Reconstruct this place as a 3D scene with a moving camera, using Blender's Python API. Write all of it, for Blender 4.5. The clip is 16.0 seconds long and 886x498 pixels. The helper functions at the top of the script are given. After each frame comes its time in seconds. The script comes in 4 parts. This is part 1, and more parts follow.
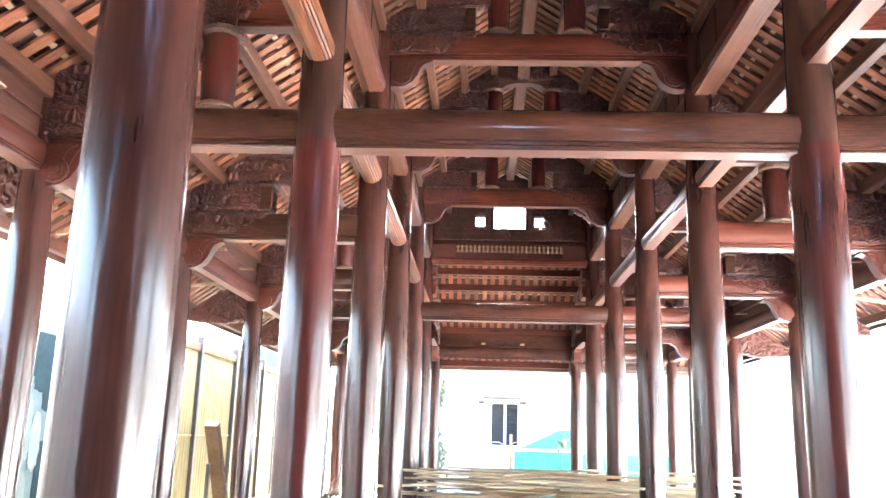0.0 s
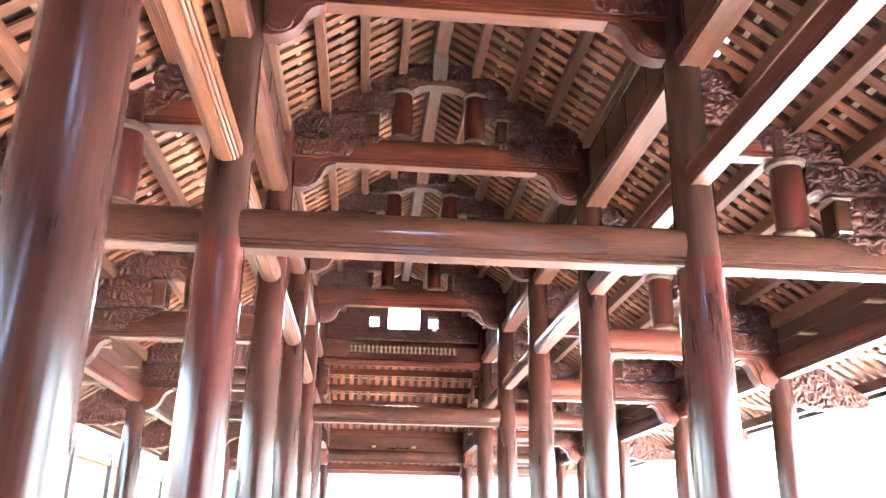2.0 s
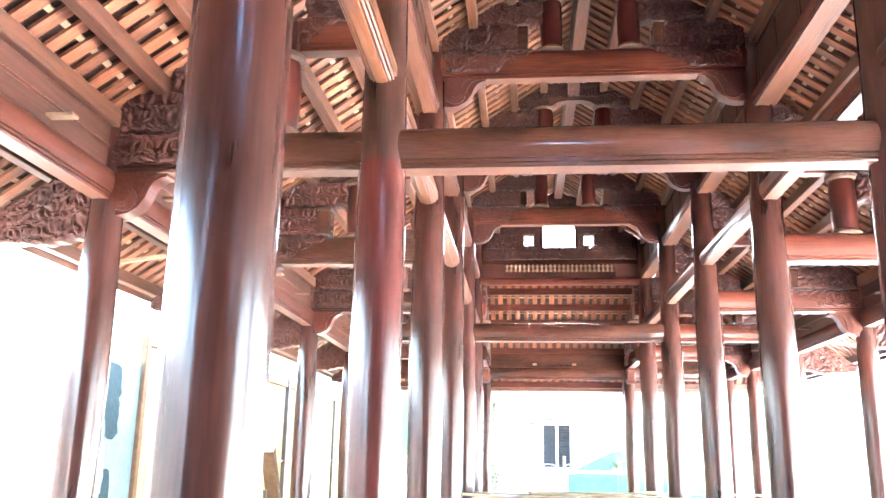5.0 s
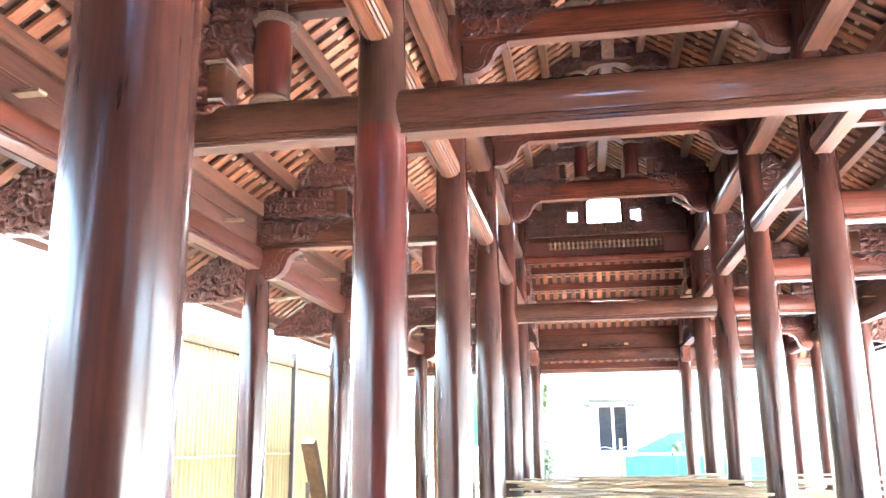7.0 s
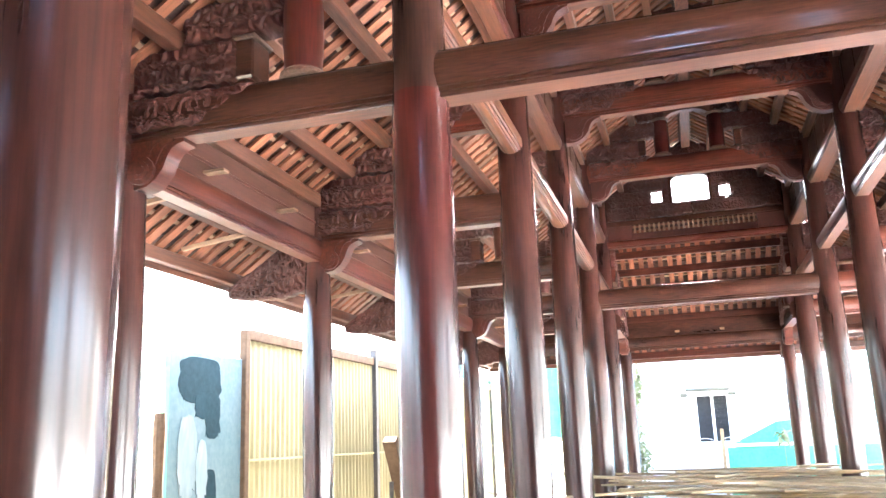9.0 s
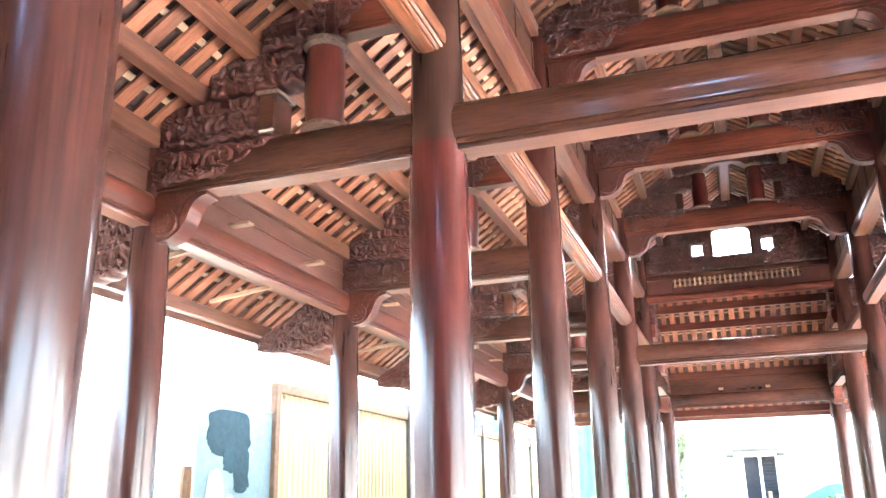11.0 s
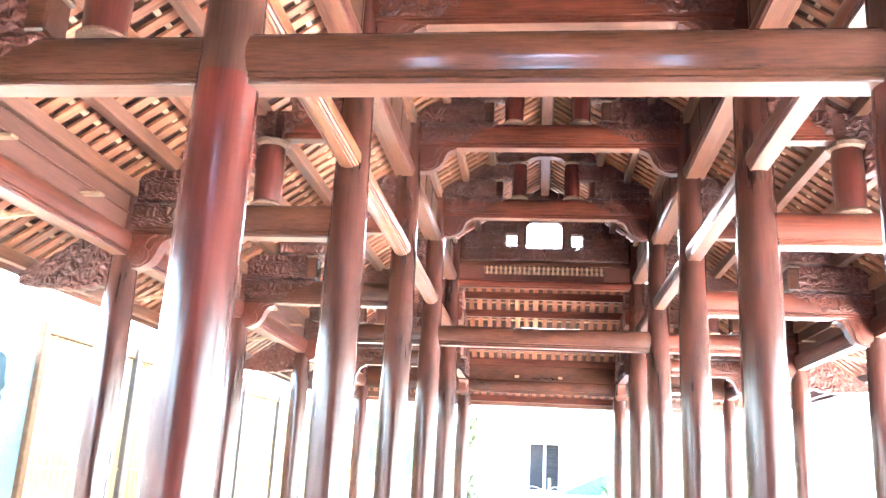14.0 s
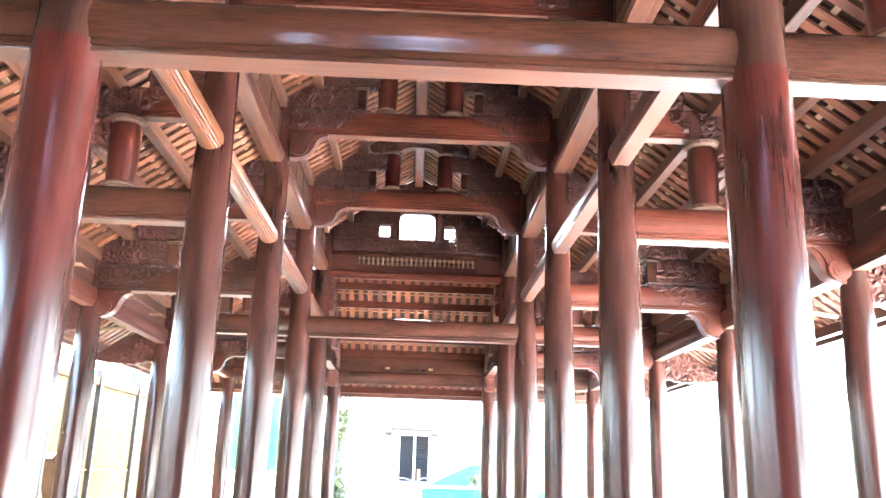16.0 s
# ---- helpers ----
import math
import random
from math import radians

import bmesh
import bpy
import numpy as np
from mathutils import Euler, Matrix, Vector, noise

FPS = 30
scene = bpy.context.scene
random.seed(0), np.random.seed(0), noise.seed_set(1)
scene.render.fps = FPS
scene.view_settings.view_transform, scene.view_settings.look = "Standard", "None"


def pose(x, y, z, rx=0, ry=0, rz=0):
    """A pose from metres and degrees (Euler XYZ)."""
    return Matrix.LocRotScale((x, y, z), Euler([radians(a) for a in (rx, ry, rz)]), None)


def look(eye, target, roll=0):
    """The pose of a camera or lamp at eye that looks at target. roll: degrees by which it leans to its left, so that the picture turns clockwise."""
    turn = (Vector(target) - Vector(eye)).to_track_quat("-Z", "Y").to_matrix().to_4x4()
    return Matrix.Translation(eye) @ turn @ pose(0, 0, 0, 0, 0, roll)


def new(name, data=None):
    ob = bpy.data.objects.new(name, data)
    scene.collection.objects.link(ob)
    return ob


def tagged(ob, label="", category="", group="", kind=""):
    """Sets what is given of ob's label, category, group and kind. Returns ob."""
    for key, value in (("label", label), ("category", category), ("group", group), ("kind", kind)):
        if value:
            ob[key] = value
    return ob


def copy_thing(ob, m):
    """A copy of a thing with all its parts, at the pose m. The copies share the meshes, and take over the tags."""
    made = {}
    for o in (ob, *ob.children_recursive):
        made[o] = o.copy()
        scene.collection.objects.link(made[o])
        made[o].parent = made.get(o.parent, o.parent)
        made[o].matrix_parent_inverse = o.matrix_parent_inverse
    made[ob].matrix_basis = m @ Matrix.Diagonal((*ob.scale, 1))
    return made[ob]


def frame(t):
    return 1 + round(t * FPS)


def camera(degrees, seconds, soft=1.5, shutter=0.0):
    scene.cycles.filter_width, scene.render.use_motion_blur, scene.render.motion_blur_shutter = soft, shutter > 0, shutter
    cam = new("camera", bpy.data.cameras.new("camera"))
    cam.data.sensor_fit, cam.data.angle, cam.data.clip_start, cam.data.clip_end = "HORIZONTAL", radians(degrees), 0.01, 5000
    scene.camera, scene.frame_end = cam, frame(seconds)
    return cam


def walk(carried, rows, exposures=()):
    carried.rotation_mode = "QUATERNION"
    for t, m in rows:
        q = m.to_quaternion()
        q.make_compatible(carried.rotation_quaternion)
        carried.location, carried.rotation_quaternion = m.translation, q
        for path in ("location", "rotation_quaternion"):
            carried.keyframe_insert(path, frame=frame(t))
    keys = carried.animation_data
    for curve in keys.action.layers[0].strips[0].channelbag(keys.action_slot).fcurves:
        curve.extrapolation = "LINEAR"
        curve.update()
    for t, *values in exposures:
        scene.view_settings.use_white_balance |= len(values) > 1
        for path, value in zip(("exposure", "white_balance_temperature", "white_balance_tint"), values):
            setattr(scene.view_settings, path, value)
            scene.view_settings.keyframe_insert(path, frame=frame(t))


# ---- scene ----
cam = camera(56.0, 16.0)
PATH = [
    (0, (-0.594, -6.12, 1.468), (-0.691, -4.171, 1.904), 1.7),
    (0.5, (-0.65, -6.124, 1.484), (-0.646, -4.185, 1.975), 2.0),
    (1, (-0.675, -6.164, 1.49), (-0.596, -4.25, 2.062), 1.8),
    (1.5, (-0.692, -6.181, 1.493), (-0.561, -4.292, 2.137), 1.4),
    (2, (-0.701, -6.18, 1.494), (-0.543, -4.302, 2.162), 1.0),
    (2.5, (-0.712, -6.176, 1.491), (-0.564, -4.29, 2.141), 0.6),
    (3, (-0.752, -6.153, 1.501), (-0.654, -4.254, 2.122), -0.2),
    (3.5, (-0.806, -6.158, 1.5), (-0.787, -4.254, 2.111), -0.9),
    (4, (-0.855, -6.168, 1.475), (-0.915, -4.252, 2.046), -0.7),
    (4.5, (-0.851, -6.137, 1.47), (-0.985, -4.209, 1.985), 0.4),
    (7, (-0.55, -5.423, 1.508), (-0.874, -3.502, 1.959), -0.6),
    (7.5, (-0.502, -5.286, 1.494), (-0.848, -3.367, 1.937), -1.5),
    (8, (-0.432, -5.141, 1.483), (-0.818, -3.232, 1.939), -2.3),
    (8.5, (-0.395, -5.009, 1.456), (-0.844, -3.112, 1.902), -2.4),
    (9, (-0.407, -4.823, 1.477), (-0.942, -2.949, 1.928), -2.1),
    (9.5, (-0.422, -4.747, 1.483), (-1.021, -2.897, 1.951), -2.2),
    (9.7, (-0.398, -4.743, 1.469), (-1.035, -2.912, 1.96), -1.9),
    (11.8, (-0.244, -4.663, 1.489), (-0.83, -2.846, 2.084), 0.0),
    (12, (-0.251, -4.647, 1.484), (-0.774, -2.812, 2.082), 0.6),
    (12.5, (-0.234, -4.556, 1.504), (-0.658, -2.696, 2.103), 2.4),
    (13, (-0.162, -4.485, 1.49), (-0.538, -2.619, 2.104), 2.7),
    (13.5, (-0.083, -4.414, 1.475), (-0.407, -2.53, 2.061), 2.1),
    (14, (-0.034, -4.319, 1.479), (-0.271, -2.403, 2.003), 3.0),
    (14.5, (-0.031, -4.21, 1.477), (-0.172, -2.279, 1.979), 3.9),
    (15, (-0.02, -4.166, 1.474), (-0.08, -2.232, 1.98), 3.3),
    (15.5, (-0.004, -4.173, 1.464), (-0.006, -2.239, 1.974), 2.5),
    (16, (0.063, -4.19, 1.475), (0.119, -2.26, 1.994), 1.8),
]
EXPOSURE = [(0, 5.25), (0.5, 5.4), (1.5, 5.9), (2.5, 5.75), (3.5, 5.75), (4.5, 6.0), (7, 5.55), (9, 5.2), (11.8, 5.8), (12.5, 5.98), (14, 6.2), (14.5, 6.12), (15.2, 5.92), (16, 5.58)]
walk(cam, [(t, look(eye, target, roll)) for t, eye, target, roll in PATH], [(t, stops + 0.6, 5800, 8) for t, stops in EXPOSURE])

# ---- world and light ----
world = bpy.data.worlds.new("world")
scene.world = world
world.use_nodes = True
wn = world.node_tree.nodes
sky = wn.new("ShaderNodeTexSky")
sky.sky_type = "NISHITA"
sky.sun_disc = False
sky.sun_elevation = radians(52.4)
sky.sun_rotation = radians(-4.3)
sky.air_density, sky.dust_density, sky.ozone_density = 1.0, 6.0, 0.8
wn["Background"].inputs[1].default_value = 0.15
world.node_tree.links.new(sky.outputs[0], wn["Background"].inputs[0])
sun = new("sun", bpy.data.lights.new("sun", "SUN"))
sun.data.energy, sun.data.angle, sun.data.color = 5.0, radians(1.5), (1.0, 0.95, 0.88)
sun.matrix_world = look((-1.5, 20, 26), (0, 0, 0))


# ---- materials ----
def rgb(c, k=1.0):
    return (c[0] * k, c[1] * k, c[2] * k, 1)


def material(name, dark, light, scale=(6, 6, 6), rough=0.5, grain=0.5, bump=0.15, coat=0.0, spot=0.0, metal=0.0, vary=0.12, fine=4.0, spec=0.35, low=0.34, high=0.66, gloss=0.10, film=1.5):
    """Two-scale mottled surface: broad stains, fine grain, relief and a touch of difference from piece to piece."""
    m_broad = tuple(1.0 if len(set(scale)) == 1 else (2.6 if q > 2 else 0.75) for q in scale)
    m = bpy.data.materials.new(name)
    m.use_nodes = True
    n, l = m.node_tree.nodes, m.node_tree.links
    bsdf = n["Principled BSDF"]
    tc = n.new("ShaderNodeTexCoord")
    info = n.new("ShaderNodeObjectInfo")
    shift = n.new("ShaderNodeVectorMath")
    shift.operation = "MULTIPLY_ADD"
    shift.inputs[1].default_value = (37, 53, 29)
    l.new(info.outputs["Random"], shift.inputs[0])
    l.new(tc.outputs["Object"], shift.inputs[2])
    mp = n.new("ShaderNodeMapping")
    mp.inputs["Scale"].default_value = scale
    l.new(shift.outputs[0], mp.inputs[0])
    g = n.new("ShaderNodeTexNoise")
    g.inputs["Scale"].default_value, g.inputs["Detail"].default_value, g.inputs["Roughness"].default_value = fine, 6, 0.62
    g.inputs["Distortion"].default_value = 0.4
    l.new(mp.outputs[0], g.inputs["Vector"])
    b = n.new("ShaderNodeTexNoise")
    b.inputs["Scale"].default_value, b.inputs["Detail"].default_value = 1.7, 3
    mb = n.new("ShaderNodeMapping")
    mb.inputs["Scale"].default_value = m_broad
    l.new(shift.outputs[0], mb.inputs[0])
    l.new(mb.outputs[0], b.inputs["Vector"])
    mix = n.new("ShaderNodeMath")
    mix.operation = "MULTIPLY_ADD"
    mix.inputs[1].default_value = grain
    l.new(g.outputs[0], mix.inputs[0])
    bb = n.new("ShaderNodeMath")
    bb.operation = "MULTIPLY"
    bb.inputs[1].default_value = 1 - grain
    l.new(b.outputs[0], bb.inputs[0])
    l.new(bb.outputs[0], mix.inputs[2])
    ramp = n.new("ShaderNodeValToRGB")
    ramp.color_ramp.elements[0].position, ramp.color_ramp.elements[0].color = low, rgb(dark)
    ramp.color_ramp.elements[1].position, ramp.color_ramp.elements[1].color = high, rgb(light)
    l.new(mix.outputs[0], ramp.inputs[0])
    hsv = n.new("ShaderNodeHueSaturation")
    vr = n.new("ShaderNodeMapRange")
    vr.inputs["To Min"].default_value, vr.inputs["To Max"].default_value = 1 - vary, 1 + vary
    l.new(info.outputs["Random"], vr.inputs["Value"])
    l.new(vr.outputs[0], hsv.inputs["Value"])
    l.new(ramp.outputs[0], hsv.inputs["Color"])
    l.new(hsv.outputs[0], bsdf.inputs["Base Color"])
    rr = n.new("ShaderNodeMapRange")
    rr.inputs["To Min"].default_value, rr.inputs["To Max"].default_value = rough * 0.75, min(1, rough * 1.3)
    l.new(b.outputs[0], rr.inputs["Value"])
    l.new(rr.outputs[0], bsdf.inputs["Roughness"])
    bp = n.new("ShaderNodeBump")
    bp.inputs["Strength"].default_value, bp.inputs["Distance"].default_value = bump, 0.01
    l.new(g.outputs[0], bp.inputs["Height"])
    l.new(bp.outputs[0], bsdf.inputs["Normal"])
    bsdf.inputs["Metallic"].default_value = metal
    bsdf.inputs["Coat Weight"].default_value, bsdf.inputs["Coat Roughness"].default_value = coat, gloss
    bsdf.inputs["Specular IOR Level"].default_value = spec
    bsdf.inputs["Coat IOR"].default_value = film
    return m


RED_D, RED_L = (0.0085, 0.0034, 0.0023), (0.060, 0.0205, 0.0118)
ROS_D, ROS_L = (0.018, 0.0052, 0.0036), (0.080, 0.0205, 0.0118)
M_COL = material("lacquered_red_wood", (0.008, 0.0026, 0.0022), (0.064, 0.0112, 0.0086), (9, 9, 0.4), 0.42, 0.42, 0.002, 1.0, spec=0.06, low=0.30, high=0.70, gloss=0.19, film=1.5, fine=6)
M_COLMID = material("lacquered_red_brown_wood", (0.008, 0.0032, 0.0025), (0.054, 0.0162, 0.0115), (9, 9, 0.4), 0.42, 0.42, 0.002, 1.0, spec=0.06, low=0.30, high=0.70, gloss=0.19, film=1.5, fine=6)
M_STRUT = material("glossy_red_wood", (0.018, 0.0036, 0.0028), (0.066, 0.0115, 0.0080), (9, 9, 0.4), 0.3, 0.6, 0.03, 1.0, spec=0.45, gloss=0.05)
M_COLTOP = material("lacquered_brown_wood", (0.008, 0.0038, 0.0029), (0.044, 0.0175, 0.0122), (9, 9, 0.4), 0.42, 0.42, 0.002, 1.0, spec=0.08, low=0.33, high=0.69, gloss=0.18, film=1.48, fine=6)
M_WX = material("lacquered_beam_wood_across", RED_D, RED_L, (0.7, 9, 9), 0.42, 0.55, 0.03, 1.0, spec=0.10, low=0.34, high=0.66, gloss=0.12, fine=9)
# redder and lighter than M_WX; light from the floor is put into it
M_WR = material("red_uplit_beam_wood", (0.026, 0.0072, 0.0050), (0.125, 0.0310, 0.0175), (0.4, 9, 9), 0.42, 0.55, 0.05, 0.5, spec=0.15, low=0.34, high=0.68, gloss=0.16, fine=6)
M_WY = material("rosy_beam_wood_along", ROS_D, ROS_L, (9, 0.6, 9), 0.36, 0.7, 0.10, 0.2, spec=0.2)
# lighter beam wood with the light from floor and right coloured in
M_LITY = material("lit_beam_wood_along", (0.034, 0.0108, 0.0044), (0.145, 0.045, 0.0165), (9, 0.6, 9), 0.38, 0.75, 0.12, 0.2)
M_PURL = material("purlin_wood", (0.030, 0.0108, 0.0058), (0.105, 0.038, 0.019), (9, 0.6, 9), 0.5, 0.7, 0.15, vary=0.4)
M_PURX = material("purlin_wood_across", (0.030, 0.0108, 0.0058), (0.105, 0.038, 0.019), (0.6, 9, 9), 0.5, 0.7, 0.15)
M_CARVE = material("carved_dark_red_wood", (0.014, 0.0044, 0.0033), (0.078, 0.0205, 0.0130), (16, 16, 16), 0.55, 0.6, 0.3, 0.12, spec=0.22, gloss=0.3)
M_CAP = material("pale_carved_collar", (0.040, 0.020, 0.013), (0.125, 0.072, 0.046), (14, 14, 14), 0.6, 0.6, 0.3)
M_RUI = material("rafter_board_wood", (0.070, 0.0240, 0.0120), (0.215, 0.077, 0.036), (1.2, 8, 1.2), 0.6, 0.6, 0.2, vary=0.35)
M_LATH = material("pale_tile_lath", (0.14, 0.088, 0.052), (0.26, 0.168, 0.105), (3, 3, 3), 0.7, 0.5, 0.2)
M_TILE = material("terracotta_tile", (0.020, 0.011, 0.008), (0.065, 0.030, 0.020), (5, 5, 5), 0.85, 0.6, 0.3)
M_FLOOR = material("pale_concrete", (0.26, 0.24, 0.21), (0.42, 0.39, 0.35), (2, 2, 2), 0.85, 0.5, 0.2)
M_BOUNCE = material("pale_bounce_slab", (0.58, 0.56, 0.52), (0.74, 0.72, 0.67), (1, 1, 1), 0.9, 0.5, 0.2)
M_GROUND = material("bare_earth", (0.10, 0.085, 0.06), (0.18, 0.155, 0.12), (1, 1, 1), 0.95, 0.5, 0.2)
M_WHITE = material("white_wall_paint", (0.74, 0.74, 0.72), (0.84, 0.84, 0.82), (2, 2, 2), 0.8, 0.5, 0.1)
M_YEL = material("cream_corrugated_sheet", (0.20, 0.172, 0.092), (0.28, 0.248, 0.140), (3, 3, 0.4), 0.75, 0.5, 0.05, spec=0.08)
M_RAIL = material("brown_fence_rail", (0.05, 0.030, 0.017), (0.10, 0.064, 0.038), (3, 3, 3), 0.8, spec=0.08)
M_POST = material("dark_steel_post", (0.03, 0.026, 0.022), (0.07, 0.06, 0.05), (3, 3, 3), 0.5, metal=0.3)
M_PLANK = material("pale_sawn_plank", (0.27, 0.185, 0.095), (0.50, 0.37, 0.21), (6, 0.6, 6), 0.75, 0.7, 0.15, vary=0.25)
M_NET = material("green_site_sheet", (0.05, 0.28, 0.17), (0.10, 0.40, 0.26), (3, 3, 3), 0.7)
M_BLUE = material("blue_painted_sheet", (0.055, 0.096, 0.108), (0.095, 0.132, 0.142), (3, 3, 3), 0.7, spec=0.15)
M_NAVY = material("navy_paint", (0.005, 0.015, 0.020), (0.013, 0.030, 0.038), (3, 3, 3), 0.7, spec=0.05)
M_PALE = material("pale_brushed_paint", (0.088, 0.128, 0.138), (0.150, 0.180, 0.188), (3, 3, 1), 0.7, spec=0.1)
M_DARK = material("dark_window_glass", (0.012, 0.014, 0.016), (0.03, 0.034, 0.038), (2, 2, 2), 0.35)
M_LEAF = material("leaf_green", (0.09, 0.115, 0.045), (0.20, 0.215, 0.095), (5, 5, 5), 0.6, vary=0.3)
M_HOOD = material("weathered_olive_concrete", (0.05, 0.05, 0.035), (0.11, 0.105, 0.075), (3, 3, 3), 0.9)
M_REDP = material("red_paint", (0.30, 0.02, 0.02), (0.45, 0.05, 0.04), (3, 3, 3), 0.5)
M_TRUNK = material("tree_bark", (0.1, 0.08, 0.05), (0.25, 0.2, 0.14), (4, 4, 1), 0.9)
M_PANEL = material("dark_board_wood", (0.016, 0.0072, 0.0046), (0.047, 0.0195, 0.0115), (9, 0.5, 9), 0.5, 0.6, 0.15, spec=0.15)
M_PANEL2 = material("eaves_board_wood", (0.020, 0.0088, 0.0062), (0.058, 0.0235, 0.0160), (9, 0.5, 9), 0.42, 0.6, 0.1, 0.1, spec=0.2)
M_UNDERX = material("paler_underside_wood_across", (0.042, 0.0145, 0.0070), (0.106, 0.038, 0.0175), (0.5, 9, 9), 0.5, 0.6, 0.1)
M_UNDERY = material("paler_underside_wood_along", (0.042, 0.0145, 0.0070), (0.106, 0.038, 0.0175), (9, 0.5, 9), 0.5, 0.6, 0.1)

# ---- mesh helpers ----
def finish(bm, name, mat, smooth=False):
    bmesh.ops.recalc_face_normals(bm, faces=bm.faces)
    me = bpy.data.meshes.new(name)
    bm.to_mesh(me)
    bm.free()
    me.materials.append(mat)
    if smooth:
        me.polygons.foreach_set("use_smooth", [True] * len(me.polygons))
        me.set_sharp_from_angle(angle=radians(40))
    return me


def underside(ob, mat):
    """Gives the lowest downward faces of a beam a second, paler wood."""
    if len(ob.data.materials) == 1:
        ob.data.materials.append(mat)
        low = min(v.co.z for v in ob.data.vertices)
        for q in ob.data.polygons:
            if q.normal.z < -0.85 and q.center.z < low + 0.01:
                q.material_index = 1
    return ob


def part(name, bm, mat, parent, label="", smooth=False):
    me = bm if isinstance(bm, bpy.types.Mesh) else finish(bm, name, mat, smooth)
    ob = new(name, me)
    ob.parent = parent
    return tagged(ob, label) if label else ob


def thing(name, bm, mat, label, category, group="", kind="", smooth=False, m=None):
    me = bm if isinstance(bm, bpy.types.Mesh) else finish(bm, name, mat, smooth)
    ob = new(name, me)
    if m is not None:
        ob.matrix_basis = m
    return tagged(ob, label, category, group, kind)


def empty(name, label, category, group="", kind="", m=None):
    ob = new(name)
    ob.empty_display_size = 0.2
    if m is not None:
        ob.matrix_basis = m
    return tagged(ob, label, category, group, kind)


def box(bm, a, b, bevel=0.0):
    """A box between two corners, with its edges bevelled."""
    a, b = Vector(a), Vector(b)
    made = bmesh.ops.create_cube(bm, size=1, matrix=Matrix.Translation((a + b) / 2) @ Matrix.Diagonal((*(b - a), 1)))
    if bevel:
        edges = list({e for v in made["verts"] for e in v.link_edges})
        bmesh.ops.bevel(bm, geom=edges, offset=bevel, segments=1, affect="EDGES")
    return bm


def boxes(*items, bevel=0.0):
    bm = bmesh.new()
    for a, b in items:
        box(bm, a, b, bevel)
    return bm


def extrude(profile, a, b, axis, bm=None):
    """A prism: the outline (u, v) drawn out from a to b along an axis."""
    bm = bm or bmesh.new()
    put = {"x": lambda t, u, v: (t, u, v), "y": lambda t, u, v: (u, t, v), "z": lambda t, u, v: (u, v, t)}[axis]
    rings = [[bm.verts.new(put(t, u, v)) for u, v in profile] for t in (a, b)]
    n = len(profile)
    for i in range(n):
        j = (i + 1) % n
        bm.faces.new((rings[0][i], rings[0][j], rings[1][j], rings[1][i]))
    bm.faces.new(rings[0][::-1])
    bm.faces.new(rings[1])
    return bm


def lathe(rows, sides=28, bm=None, centre=(0, 0)):
    """A turned shape: rows of (radius, z)."""
    bm = bm or bmesh.new()
    rings = []
    for r, z in rows:
        rings.append([bm.verts.new((centre[0] + r * math.cos(6.28318 * k / sides), centre[1] + r * math.sin(6.28318 * k / sides), z)) for k in range(sides)])
    for p, q in zip(rings, rings[1:]):
        for k in range(sides):
            j = (k + 1) % sides
            bm.faces.new((p[k], p[j], q[j], q[k]))
    bm.faces.new(rings[0][::-1])
    bm.faces.new(rings[-1])
    return bm


def moulded(w, h, z):
    """Outline of a moulded beam: flat underside, two fillets, swelling flanks, rounded back."""
    half = [(0.40, 0), (0.42, 0.02), (0.42, 0.075), (0.385, 0.085), (0.385, 0.105), (0.455, 0.115), (0.455, 0.175), (0.42, 0.185), (0.42, 0.205), (0.495, 0.215), (0.50, 0.28), (0.545, 0.42), (0.555, 0.56), (0.54, 0.72), (0.48, 0.87), (0.36, 0.96), (0.18, 1.0)]
    pts = [(u * w, z + v * h) for u, v in half]
    return pts + [(-u, v) for u, v in reversed(pts)]


def bellied(w, h, z):
    """Outline of a round-bellied beam: fluted flanks over a convex underside."""
    half = [(0.0, 0), (0.12, 0.008), (0.20, 0.03), (0.215, 0.085), (0.30, 0.065), (0.345, 0.10), (0.335, 0.165), (0.415, 0.15), (0.45, 0.20), (0.425, 0.285), (0.505, 0.28), (0.535, 0.36), (0.54, 0.52), (0.51, 0.75), (0.40, 0.93), (0.18, 1.0)]
    pts = [(u * w, z + v * h) for u, v in half]
    return pts + [(-u, v) for u, v in reversed(pts[1:])]


def squared(w, h, z, c=0.01, x=0.0):
    return [(x - w / 2 + c, z), (x + w / 2 - c, z), (x + w / 2, z + c), (x + w / 2, z + h - c), (x + w / 2 - c, z + h), (x - w / 2 + c, z + h), (x - w / 2, z + h - c), (x - w / 2, z + c)]


